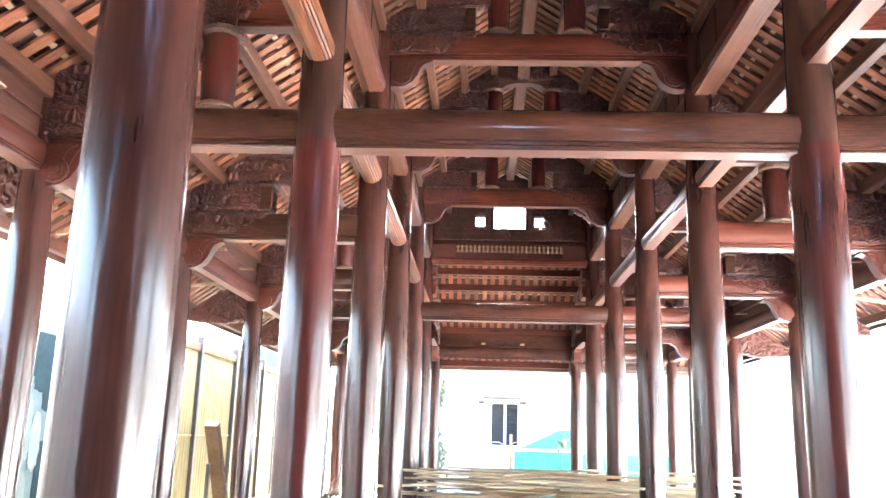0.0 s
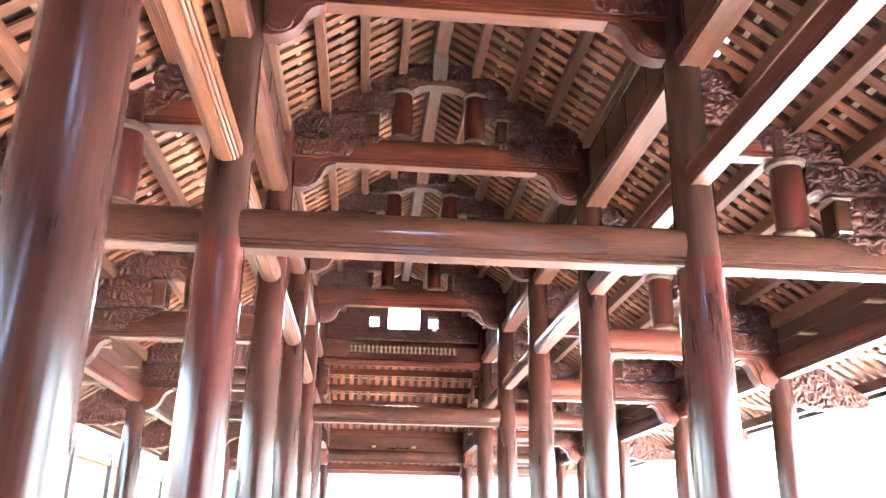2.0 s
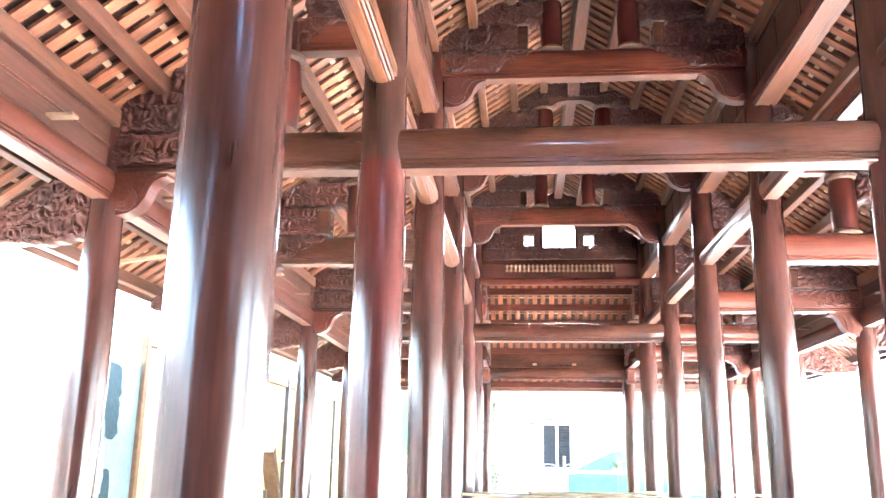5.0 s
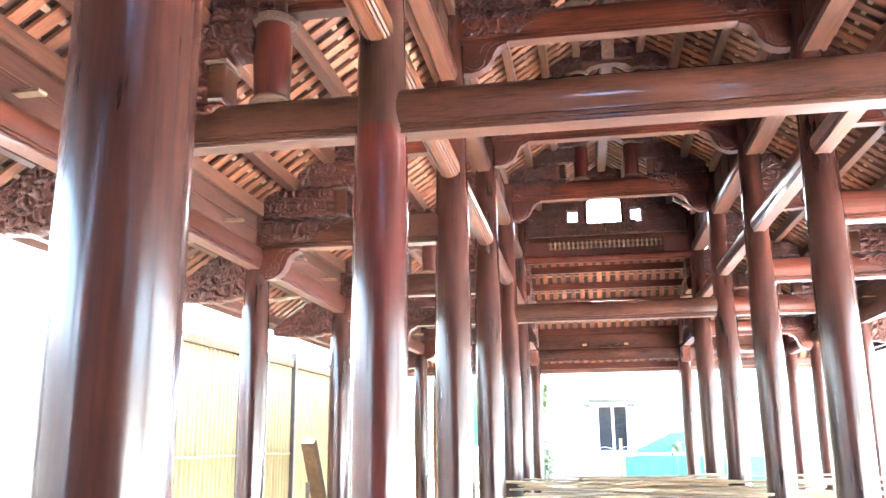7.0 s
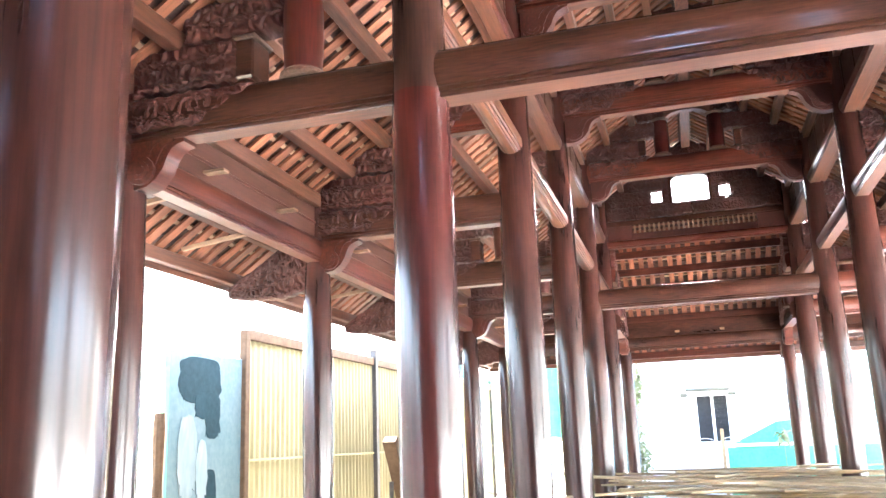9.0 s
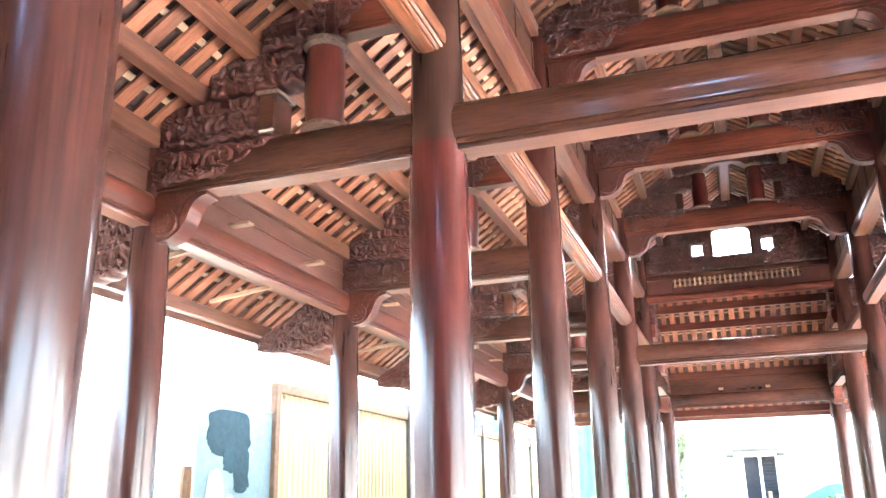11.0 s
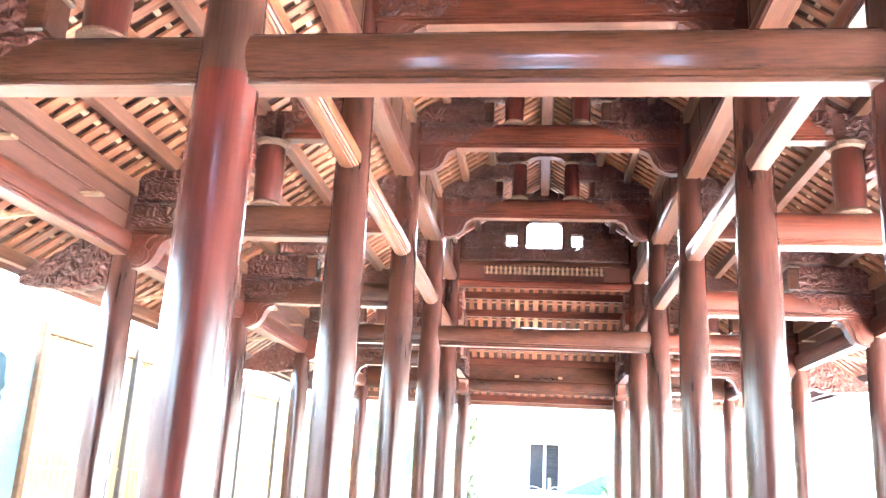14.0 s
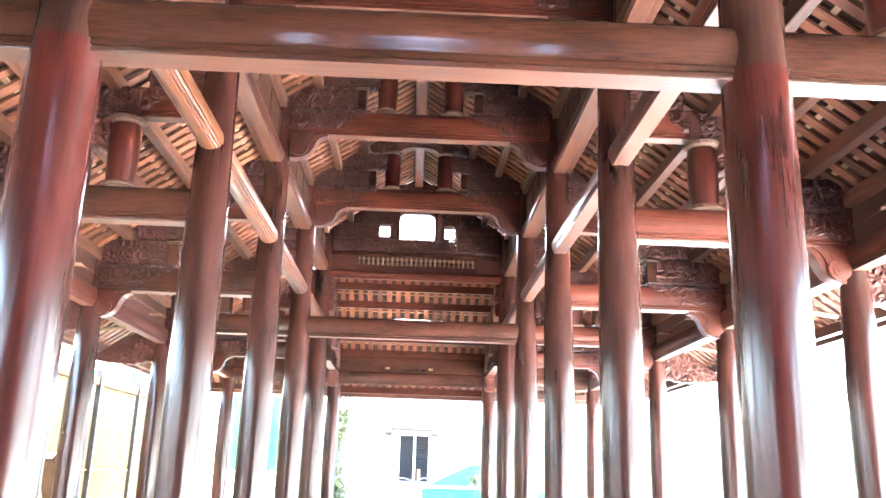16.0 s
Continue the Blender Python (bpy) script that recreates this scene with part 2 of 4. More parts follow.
def carving(x0, x1, z0, z1, thick, seed, cell=0.075, depth=0.024, rag=0.014, flat=0.0, tip=0):
    """A carved block: scrolls cut into both faces, with a ragged outline."""
    x0, x1 = min(x0, x1), max(x0, x1)
    rng = np.random.default_rng(seed)
    nx, nz = max(8, int(abs(x1 - x0) / 0.0095)), max(8, int(abs(z1 - z0) / 0.0095))
    u, v = np.meshgrid(np.linspace(x0, x1, nx), np.linspace(z0, z1, nz), indexing="ij")
    count = max(4, int(abs(x1 - x0) * abs(z1 - z0) / cell**2))
    cx, cz = rng.uniform(x0, x1, count), rng.uniform(z0, z1, count)
    way, arms, first = rng.choice([-1, 1], count), rng.choice([1, 1, 2], count), rng.uniform(0, 6.28, count)
    bend = 0.03 * np.sin(u * 23 + seed) + 0.02 * np.sin(v * 41 + 2 * seed)
    d = np.hypot((u[..., None] - cx) * 0.72, (v[..., None] + bend[..., None] - cz) * 1.25)
    order = np.argsort(d, -1)
    k, d1, d2 = order[..., 0], np.take_along_axis(d, order[..., :1], -1)[..., 0], np.take_along_axis(d, order[..., 1:2], -1)[..., 0]
    th = np.arctan2((v + bend - cz[k]) * 1.25, (u - cx[k]) * 0.72)
    s = 0.5 + 0.5 * np.cos(arms[k] * th + way[k] * d1 / cell * 8 + first[k])
    s = 0.72 * s + 0.28 * (0.5 + 0.5 * np.cos(6 * th + d1 / cell * 14)) * np.clip(d1 / cell * 1.5, 0, 1)
    edge = np.clip((d2 - d1) / (cell * 0.22), 0, 1)
    hgt = depth * (np.clip(s * 3.4 - 0.9, 0, 1) * 0.78 + 0.14 * s + 0.08) * (0.35 + 0.65 * edge)
    bu, bv = (u - x0) / (x1 - x0), (v - z0) / (z1 - z0)
    rim = np.minimum(np.minimum(bu, 1 - bu) * abs(x1 - x0), np.minimum(bv, 1 - bv) * abs(z1 - z0))
    hgt = hgt * np.clip(rim / 0.02, 0, 1)
    if tip:
        inner = bu if tip < 0 else 1 - bu
        shown = np.clip((bv - (1 - inner * 2.3) - 0.07 * np.sin(inner * 40)) / 0.05, 0, 1)
        hgt = hgt * shown - (thick / 2 - 0.04) * (1 - shown)
    wob = rag * np.sin(u * 31 + seed) * np.sin(u * 17 + seed * 2.1)
    vv = v + wob * (2 * bv - 1)
    uu = u + rag * np.sin(v * 37 + seed) * (2 * bu - 1) * (1 - flat)
    front = np.stack([uu, -thick / 2 - hgt, vv], -1).reshape(-1, 3)
    back = np.stack([uu, thick / 2 + hgt, vv], -1).reshape(-1, 3)
    verts = np.concatenate([front, back]).tolist()
    off, faces = nx * nz, []
    for i in range(nx - 1):
        for j in range(nz - 1):
            a = i * nz + j
            faces.append((a, a + nz, a + nz + 1, a + 1))
            faces.append((off + a, off + a + 1, off + a + nz + 1, off + a + nz))
    loop = [j for j in range(nz)] + [i * nz + nz - 1 for i in range(1, nx)] + [(nx - 1) * nz + j for j in range(nz - 2, -1, -1)] + [i * nz for i in range(nx - 2, 0, -1)]
    for a, b in zip(loop, loop[1:] + loop[:1]):
        faces.append((a, b, off + b, off + a))
    me = bpy.data.meshes.new("carving")
    me.from_pydata(verts, [], faces)
    bm = bmesh.new()
    bm.from_mesh(me)
    bmesh.ops.recalc_face_normals(bm, faces=bm.faces)
    bm.to_mesh(me)
    bm.free()
    me.materials.append(M_CARVE)
    me.polygons.foreach_set("use_smooth", [True] * len(me.polygons))
    me.set_sharp_from_angle(angle=radians(55))
    return me


def curl(w, h, z, thick, side, x):
    """A curled corbel that hangs from z beside a column at x and reaches w towards side; its belly is stepped in scrolls."""
    bm = bmesh.new()
    for k, t in ((1.0, thick), (0.82, thick + 0.03), (0.62, thick + 0.05)):
        pts = [(0, 0), (0, -0.98), (0.16, -1.0), (0.34, -0.95), (0.52, -0.80), (0.64, -0.58), (0.70, -0.36), (0.78, -0.2), (0.9, -0.11), (1.0, -0.08), (1.0, 0)]
        out = [(x + side * u * w * k, z + v * h * k) for u, v in pts]
        extrude(out, -t / 2, t / 2, "y", bm)
    for r, t in ((0.30, thick + 0.062), (0.20, thick + 0.074), (0.10, thick + 0.086)):
        ring = [(x + side * w * 0.26 + r * h * 1.1 * math.cos(a * 0.5236), z - h * 0.62 + r * h * math.sin(a * 0.5236)) for a in range(12)]
        extrude(ring, -t / 2, t / 2, "y", bm)
    return bm


# ---- plan: rows of columns ----
TRUSS = [-6.4, -3.2, 0.0, 3.2, 6.45, 9.65]
GABLE = 12.6
HIP = 14.8
NX, AX, EAVE = 1.9, 4.1, 5.25
BACK = -9.4


def aisle_z(x):
    """Underside of the aisle purlins at a distance from the middle line."""
    return 3.98 + 0.7 * (AX - x)


def nave_z(x):
    return 7.45 - 0.667 * abs(x)


# ---- ground, floor ----
bm = bmesh.new()
bmesh.ops.create_grid(bm, x_segments=60, y_segments=60, size=400)
for v in bm.verts:
    v.co.z = -0.16 + 0.02 * noise.noise(v.co * 0.05)
thing("ground", bm, M_GROUND, "bare brown earth of the yard around the timber hall", "ground", kind="structure")
# pale slab added out of view; bounces more daylight in from the right
thing("pavement", boxes(((5.0, -24, -0.16), (34, 40, -0.08)), bevel=0.02), M_BOUNCE, "wide unseen pale slab added to bounce daylight into the hall", "pavement", kind="structure")
# boarded walls added behind the camera, so column fronts reflect something dark
side_board = finish(boxes(((-0.1215, -0.02, 0.0), (0.1215, 0.02, 3.36)), bevel=0.004), "board", M_PANEL)
wall = empty("wall_rear", "unseen dark boarded wall added behind the camera to darken reflections", "wall", kind="structure")
for i in range(33):
    x = -4.0 + i * 0.25
    top = min(aisle_z(abs(x) + 0.12) + 0.12, 5.35)
    part("board", boxes(((x - 0.1215, BACK - 0.03, 0.0), (x + 0.1215, BACK + 0.01, top)), bevel=0.004), M_PANEL, wall)
for s, word in ((-1, "wall_rear_left"), (1, "wall_rear_right")):
    wall = empty(word, "unseen dark boarded side wall added to block light from the rear bay", "wall", kind="structure")
    for i in range(6 if s < 0 else 12):
        ob = part("board", side_board, None, wall)
        ob.location, ob.rotation_euler = (s * (AX + 0.02), BACK + 0.14 + i * 0.25, 0), (0, 0, radians(90))
thing("floor", boxes(((-5.0, BACK, -0.15), (5.0, 15.6, 0.0)), bevel=0.02), M_FLOOR, "pale bare concrete floor slab of the hall", "floor", kind="structure")

# ---- columns ----
rows = [(0.18, 0.0), (0.188, 0.8), (0.192, 1.8), (0.192, 2.8), (0.19, 3.4), (0.184, 3.66), (0.18, 3.8), (0.168, 4.5), (0.16, 5.4), (0.155, 6.3)]
main_col = finish(lathe(rows, 40), "main_column", M_COL, True)
brown_col = main_col.copy()
brown_col.materials[0] = M_COLMID
main_col.materials.append(M_COLTOP)
for q in main_col.polygons:
    q.material_index = 1 if q.center.z > 3.66 else 0
rows = [(0.13, 0.0), (0.148, 0.8), (0.158, 1.6), (0.155, 2.3), (0.14, 3.0), (0.125, 3.6), (0.12, 4.1)]
outer_col = finish(lathe(rows, 32), "outer_column", M_COLMID, True)
k = 0
for y in TRUSS + [GABLE]:
    for x in (-NX, NX):
        k += 1
        thing("main_column", main_col if y == 0.0 else brown_col, None, "tall lacquered red-brown round timber column carrying the nave roof", "column", "tall nave columns", m=pose(x, y, 0, 0, 0, k * 77))
for x, y in [(s * AX, y) for y in TRUSS + [GABLE, HIP] for s in (-1, 1)] + [(-1.75, HIP), (1.75, HIP)]:
    k += 1
    thing("outer_column", outer_col, None, "slender lacquered red-brown timber column under the eaves", "column", "slender eaves columns", m=pose(x, y, 0, 0, 0, k * 77))

# ---- tie beams across the nave ----
tie = finish(extrude(moulded(0.22, 0.34, 0), -NX + 0.12, NX - 0.12, "x"), "tie_beam", M_WX, True)
for y in (-6.4, 0.0, 9.65):
    underside(thing("tie_beam", tie, None, "polished red-brown moulded tie beam between two nave columns", "beam", "tie beams", m=pose(0, y, 3.6)), M_UNDERX)

# ---- trusses over the nave ----
truss = empty("roof_truss", "carved red-brown nave roof truss of stacked beams and short posts", "roof truss", "nave roof trusses")
# crossbeam colour lightened for the glow from below
underside(part("crossbeam", extrude(moulded(0.20, 0.36, 5.86), -NX + 0.1, NX - 0.1, "x"), M_WR, truss, smooth=True), M_UNDERX)
for s in (-1, 1):
    part("carved_end", carving(s * 0.62, s * 1.74, 5.95, 6.22, 0.20, 3 + s, tip=-s), None, truss, "carved foliage on the beam end")
    part("corbel", curl(0.50, 0.36, 5.87, 0.15, -s, s * 1.74), M_CARVE, truss, "curled dark red corbel", smooth=True)
    part("bracket_block", carving(s * 0.82, s * 1.78, 6.24, 6.56, 0.17, 13 + s, flat=0.6), None, truss)
    part("bracket_block", carving(s * 0.56, s * 1.36, 6.58, 6.86, 0.16, 23 + s), None, truss)
    part("bracket_block", carving(s * 0.40, s * 0.86, 6.90, 7.16, 0.16, 33 + s), None, truss)
    part("block_end", boxes(((s * 0.80 - 0.06, -0.115, 6.25), (s * 0.80 + 0.06, 0.115, 6.53)), bevel=0.012), M_WX, truss, "plain squared block end")
    part("block_cap", boxes(((s * 0.80 - 0.075, -0.13, 6.53), (s * 0.80 + 0.075, 0.13, 6.555)), bevel=0.008), M_CAP, truss, "pale cap on the block end")
    post = part("post", lathe([(0.125, 6.26), (0.135, 6.5), (0.135, 6.7), (0.125, 6.88)], 24, centre=(s * 0.46, 0)), M_COL, truss, smooth=True)
    part("collar", lathe([(0.12, 6.225), (0.15, 6.235), (0.15, 6.255), (0.13, 6.27)], 16, centre=(s * 0.46, 0)), M_CAP, post, "pale carved collar")
    part("collar", lathe([(0.13, 6.86), (0.15, 6.875), (0.158, 6.90), (0.12, 6.915)], 16, centre=(s * 0.46, 0)), M_CAP, post, "pale carved collar")
arch = [(-0.62, 6.92), (-0.34, 6.92), (-0.26, 6.98), (-0.12, 7.01), (0.12, 7.01), (0.26, 6.98), (0.34, 6.92), (0.62, 6.92), (0.60, 7.08), (0.35, 7.14), (-0.35, 7.14), (-0.60, 7.08)]
part("top_beam", extrude(arch, -0.08, 0.08, "y"), M_PURX, truss)
part("ridge_wedge", extrude([(-0.36, 7.312), (-0.05, 7.312), (-0.05, 7.08), (-0.10, 7.08)], -0.09, 0.09, "x"), M_PURL, truss, "tapered wedge under the ridge beam")
part("crest_block", carving(-0.42, 0.42, 7.06, 7.31, 0.17, 44), None, truss)
truss.matrix_basis = pose(0, TRUSS[0], 0)
for y in TRUSS[1:]:
    copy_thing(truss, pose(0, y, 0))


# ---- trusses over the aisles ----
def aisle_truss(wood):
    t = empty("aisle_truss", "carved red-brown aisle truss between nave and eaves columns", "roof truss", "aisle roof trusses")
    underside(part("aisle_beam", extrude(moulded(0.20, 0.33, 3.6), NX + 0.1, AX, "x"), wood, t, smooth=True), M_UNDERX)
    part("carved_end", carving(3.02, 4.06, 3.68, 3.92, 0.20, 5, tip=-1), None, t, "carved foliage on the beam end")
    part("corbel", curl(0.44, 0.34, 3.6, 0.15, -1, 4.04), M_WY, t, "curled red-brown corbel", smooth=True)
    part("bracket_block", carving(3.08, 4.02, 3.95, 4.27, 0.18, 6, flat=0.6), None, t)
    part("bracket_block", carving(2.86, 3.62, 4.30, 4.58, 0.17, 7), None, t)
    part("bracket_block", carving(2.62, 3.20, 4.60, 4.90, 0.17, 8), None, t)
    part("block_end", boxes(((3.05, -0.12, 3.95), (3.19, 0.12, 4.24)), bevel=0.014), M_WX, t, "plain squared block end")
    part("block_cap", boxes(((3.03, -0.135, 4.24), (3.21, 0.135, 4.268)), bevel=0.008), M_CAP, t, "pale cap on the block end")
    part("block_end", boxes(((2.60, -0.105, 4.61), (2.70, 0.105, 4.88)), bevel=0.012), M_CARVE, t)
    post = part("strut", lathe([(0.13, 3.96), (0.142, 4.2), (0.142, 4.4), (0.13, 4.56)], 24, centre=(2.73, 0)), M_STRUT, t, "glossy red round strut", smooth=True)
    part("collar", lathe([(0.13, 3.915), (0.162, 3.925), (0.162, 3.945), (0.135, 3.97)], 16, centre=(2.73, 0)), M_CAP, post, "pale carved collar")
    part("collar", lathe([(0.135, 4.54), (0.165, 4.56), (0.172, 4.595), (0.13, 4.62)], 16, centre=(2.73, 0)), M_CAP, post, "pale carved collar")
    underside(part("upper_beam", extrude(moulded(0.16, 0.28, 4.62), NX + 0.1, 2.9, "x"), M_WR, t, smooth=True), M_UNDERX)
    part("carved_end", carving(2.25, 2.92, 4.68, 4.91, 0.17, 9, tip=-1), None, t)
    part("bracket_block", carving(1.98, 2.56, 4.92, 5.20, 0.16, 10), None, t)
    part("bracket_block", carving(1.98, 2.30, 5.22, 5.44, 0.16, 11), None, t)
    # carved arm that carries the eaves
    arm = bmesh.new()
    arm.from_mesh(carving(4.18, 5.14, 0.0, 0.5, 0.13, 12, rag=0.012))
    for v in arm.verts:
        f, g = (v.co.x - 4.18) / 0.96, v.co.z / 0.5
        low, high = 3.10 - 0.02 * f - 0.05 * math.sin(f * 3.1416), 3.78 - 0.60 * f
        v.co.z = low + (high - low) * g
    part("eaves_arm", arm, M_CARVE, t, "carved sloping eaves arm")
    return t


at = aisle_truss(M_WX)
at.matrix_basis = pose(0, TRUSS[0], 0)
# right aisle beams at y > 0 get the lighter red
red = aisle_truss(M_WR)
red.matrix_basis = pose(0, TRUSS[3], 0)
for y in TRUSS + [GABLE]:
    if y not in (TRUSS[0], TRUSS[3]):
        copy_thing(red if y > 0 else at, pose(0, y, 0))
    copy_thing(at, pose(0, y, 0, 0, 0, 180))
# the same trusses carry the hip from the gable columns, and the two corners
for x in (-1.75, 1.75):
    copy_thing(at, pose(x, GABLE - NX, 0, 0, 0, 90))

# ---- beams along the rows ----
line = TRUSS + [GABLE]
for y0, y1 in zip(line, line[1:]):
    for s in (-1, 1):
        # left rails take the lit wood colour, right rails the plain one
        rail = bellied(0.21, 0.225, 4.275) if s < 0 else moulded(0.19, 0.21, 4.29)
        beam = thing("lower_rail_beam", extrude([(u + s * NX, v) for u, v in rail], y0 + 0.13, y1 - 0.13, "y"), M_LITY if s < 0 else M_WY, "moulded longitudinal beam joining two nave columns", "beam", "lower longitudinal beams", smooth=True)
        if s > 0:
            underside(beam, M_UNDERY)
        underside(thing("upper_rail_beam", extrude([(u + s * NX, v) for u, v in moulded(0.19, 0.19, 5.41)], y0 + 0.12, y1 - 0.12, "y"), M_WY, "moulded longitudinal beam below the nave eaves panel", "beam", "upper longitudinal beams", smooth=True), M_UNDERY)
        screen = empty("clerestory_screen", "dark boarded panel between longitudinal beam and roof purlin", "wall panel", "clerestory panels")
        n = 2
        for i in range(n):
            a, b = y0 + 0.14 + (y1 - y0 - 0.28) * i / n, y0 + 0.14 + (y1 - y0 - 0.28) * (i + 1) / n
            part("panel", boxes(((s * NX - 0.012, a + 0.006, 5.60), (s * NX + 0.012, b - 0.006, 6.2)), bevel=0.004), M_PANEL, screen)
            for g in (a + 0.03, (a + b) / 2, b - 0.03):
                part("stile", boxes(((s * NX - 0.024, g - 0.024, 5.64), (s * NX + 0.024, g + 0.024, 6.16)), bevel=0.006), M_PANEL, screen)
        for g in (5.60, 6.12):
            part("rail", boxes(((s * NX - 0.028, y0 + 0.14, g), (s * NX + 0.028, y1 - 0.14, g + 0.045)), bevel=0.008), M_WX, screen)
        underside(thing("eaves_tie_beam", extrude([(u + s * AX, v) for u, v in moulded(0.17, 0.25, 3.38)], y0 + 0.1, y1 - 0.1, "y"), M_WY, "moulded longitudinal beam joining two eaves columns", "beam", "eaves beams", smooth=True), M_UNDERY)
        screen = empty("eaves_screen", "smooth board panel above the eaves beam", "wall panel", "eaves panels")
        part("panel", boxes(((s * AX - 0.02, y0 + 0.1, 3.63), (s * AX + 0.02, y1 - 0.1, 3.98)), bevel=0.004), M_PANEL2, screen)
        part("bead", boxes(((s * (AX - 0.02) - 0.015, y0 + 0.1, 3.80), (s * (AX - 0.02) + 0.015, y1 - 0.1, 3.825)), bevel=0.006), M_WY, screen, "thin rosy bead across the panel")
        for f in (0.3, 0.7):
            y = y0 + (y1 - y0) * f
            part("peg", boxes(((s * (AX - 0.02) - (0.20 if s > 0 else 0), y - 0.045, 3.70), (s * (AX - 0.02) + (0.20 if s < 0 else 0), y + 0.045, 3.725)), bevel=0.005), M_LATH, screen, "pale wedge peg")
            stay = boxes(((-0.02, -0.02, 0), (0.02, 0.02, 0.80)), bevel=0.004)
            thing("eaves_stay", stay, M_LATH, "thin pale batten from the eaves beam to the eaves purlin", "batten", "eaves battens", m=pose(s * 4.17, y - 0.25, 3.47, 0, s * 97, 0))
for s in (-1, 1):
    underside(thing("eaves_tie_beam", extrude([(u + s * AX, v) for u, v in moulded(0.17, 0.25, 3.38)], GABLE + 0.1, HIP - 0.1, "y"), M_WY, "moulded longitudinal beam joining two eaves columns", "beam", "eaves beams", smooth=True), M_UNDERY)
for a, b in ((-AX + 0.1, -1.85), (-1.65, 1.65), (1.85, AX - 0.1)):
    thing("hip_tie_beam", extrude([(u + HIP, v) for u, v in moulded(0.17, 0.30, 3.36)], a, b, "x"), M_WX, "deep moulded beam joining the end columns of the hall", "beam", "end eaves beams", smooth=True)
    thing("hip_panel", boxes(((a, HIP - 0.075, 3.64), (b, HIP + 0.075, 3.98)), bevel=0.008), M_WX, "plain board panel above the end beam", "wall panel", "end eaves panels")

for x in (-0.55, 0.42):
    thing("wooden_peg", boxes(((x - 0.05, HIP - 0.13, 3.70), (x + 0.05, HIP - 0.075, 3.75)), bevel=0.006), M_LATH, "small pale peg end in the end board", "peg", "peg ends")

# ---- gable at the far end of the nave ----
gable = empty("gable_wall", "dark carved timber gable with three openings and a lattice strip", "gable wall", kind="structure")
part("sill_beam", extrude([(u + GABLE, v) for u, v in moulded(0.18, 0.16, 5.29)], -NX + 0.1, NX - 0.1, "x"), M_WR, gable, smooth=True)
part("lattice_rail", boxes(((-1.82, GABLE - 0.06, 5.76), (1.82, GABLE + 0.06, 5.86)), bevel=0.01), M_WX, gable)
for x in (-1.53, 1.53):
    part("lattice_panel", boxes(((x - 0.30, GABLE - 0.04, 5.45), (x + 0.30, GABLE + 0.04, 5.76)), bevel=0.01), M_CARVE, gable)
part("lattice_panel", boxes(((-1.23, GABLE - 0.04, 5.45), (1.23, GABLE + 0.04, 5.58)), bevel=0.01), M_CARVE, gable)
baluster = finish(lathe([(0.014, 5.575), (0.026, 5.62), (0.018, 5.67), (0.026, 5.72), (0.014, 5.765)], 8), "baluster", M_LATH, True)
for i in range(25):
    part("baluster", baluster, None, gable).location = (-1.18 + i * 2.36 / 24, GABLE, 0)
for s in (-1, 1):
    part("carved_beam", carving(s * 0.02, s * 1.72, 5.88, 6.14, 0.16, 60 + s), None, gable).location = (0, GABLE, 0)
    part("carved_board", carving(s * 0.80, s * 1.66, 6.14, 6.46, 0.12, 64 + s), None, gable).location = (0, GABLE, 0)
    part("carved_board", carving(s * 0.40, s * 0.56, 6.14, 6.80, 0.12, 68 + s, rag=0.005), None, gable).location = (0, GABLE, 0)
    part("carved_board", carving(s * 0.50, s * 1.24, 6.46, 6.80, 0.11, 72 + s), None, gable).location = (0, GABLE, 0)
    part("carved_board", boxes(((min(s * 0.56, s * 0.8), GABLE - 0.04, 6.13), (max(s * 0.56, s * 0.8), GABLE + 0.04, 6.21)), bevel=0.01), M_CARVE, gable)
part("carved_board", carving(-0.9, 0.9, 6.78, 7.06, 0.11, 77), None, gable).location = (0, GABLE, 0)
part("carved_board", carving(-0.5, 0.5, 7.04, 7.36, 0.11, 78), None, gable).location = (0, GABLE, 0)
# board added to cover the sky gap; stands in for rafter boards
part("apron_board", boxes(((-1.74, GABLE + 0.13, 5.44), (1.74, GABLE + 0.16, 5.92))), M_RUI, gable, "orange-brown filler board behind the lattice, in place of rafter boards")
back = bmesh.new()
for x0, x1, z0, z1 in ((0.36, 0.58, 5.86, None), (0.58, 0.78, 5.86, 6.21), (0.58, 0.78, 6.43, None), (0.78, 1.78, 5.86, None), (0.0, 0.36, 5.86, 6.16), (0.0, 0.36, 6.70, None)):
    for s in (-1, 1):
        pts = [(s * x0, z0), (s * x1, z0), (s * x1, z1 or nave_z(x1) + 0.12), (s * x0, z1 or nave_z(x0) + 0.12)]
        extrude(pts, GABLE + 0.03, GABLE + 0.055, "y", back)
part("backing_board", back, M_CARVE, gable)
hole = bmesh.new()
for a, b in (((-0.43, 6.10), (-0.36, 6.74)), ((0.36, 6.10), (0.43, 6.74)), ((-0.43, 6.70), (0.43, 6.78)), ((-0.43, 6.09), (0.43, 6.16))):
    box(hole, (a[0], GABLE - 0.07, a[1]), (b[0], GABLE + 0.07, b[1]), 0.01)
for s in (-1, 1):
    extrude([(s * 0.365, 6.705), (s * 0.365, 6.60), (s * 0.335, 6.655), (s * 0.29, 6.69), (s * 0.24, 6.705)], GABLE - 0.06, GABLE + 0.06, "y", hole)
part("opening_frame", hole, M_WX, gable)

# ---- roofs: purlins, rafter boards, laths and tiles ----
PITCH = 0.2


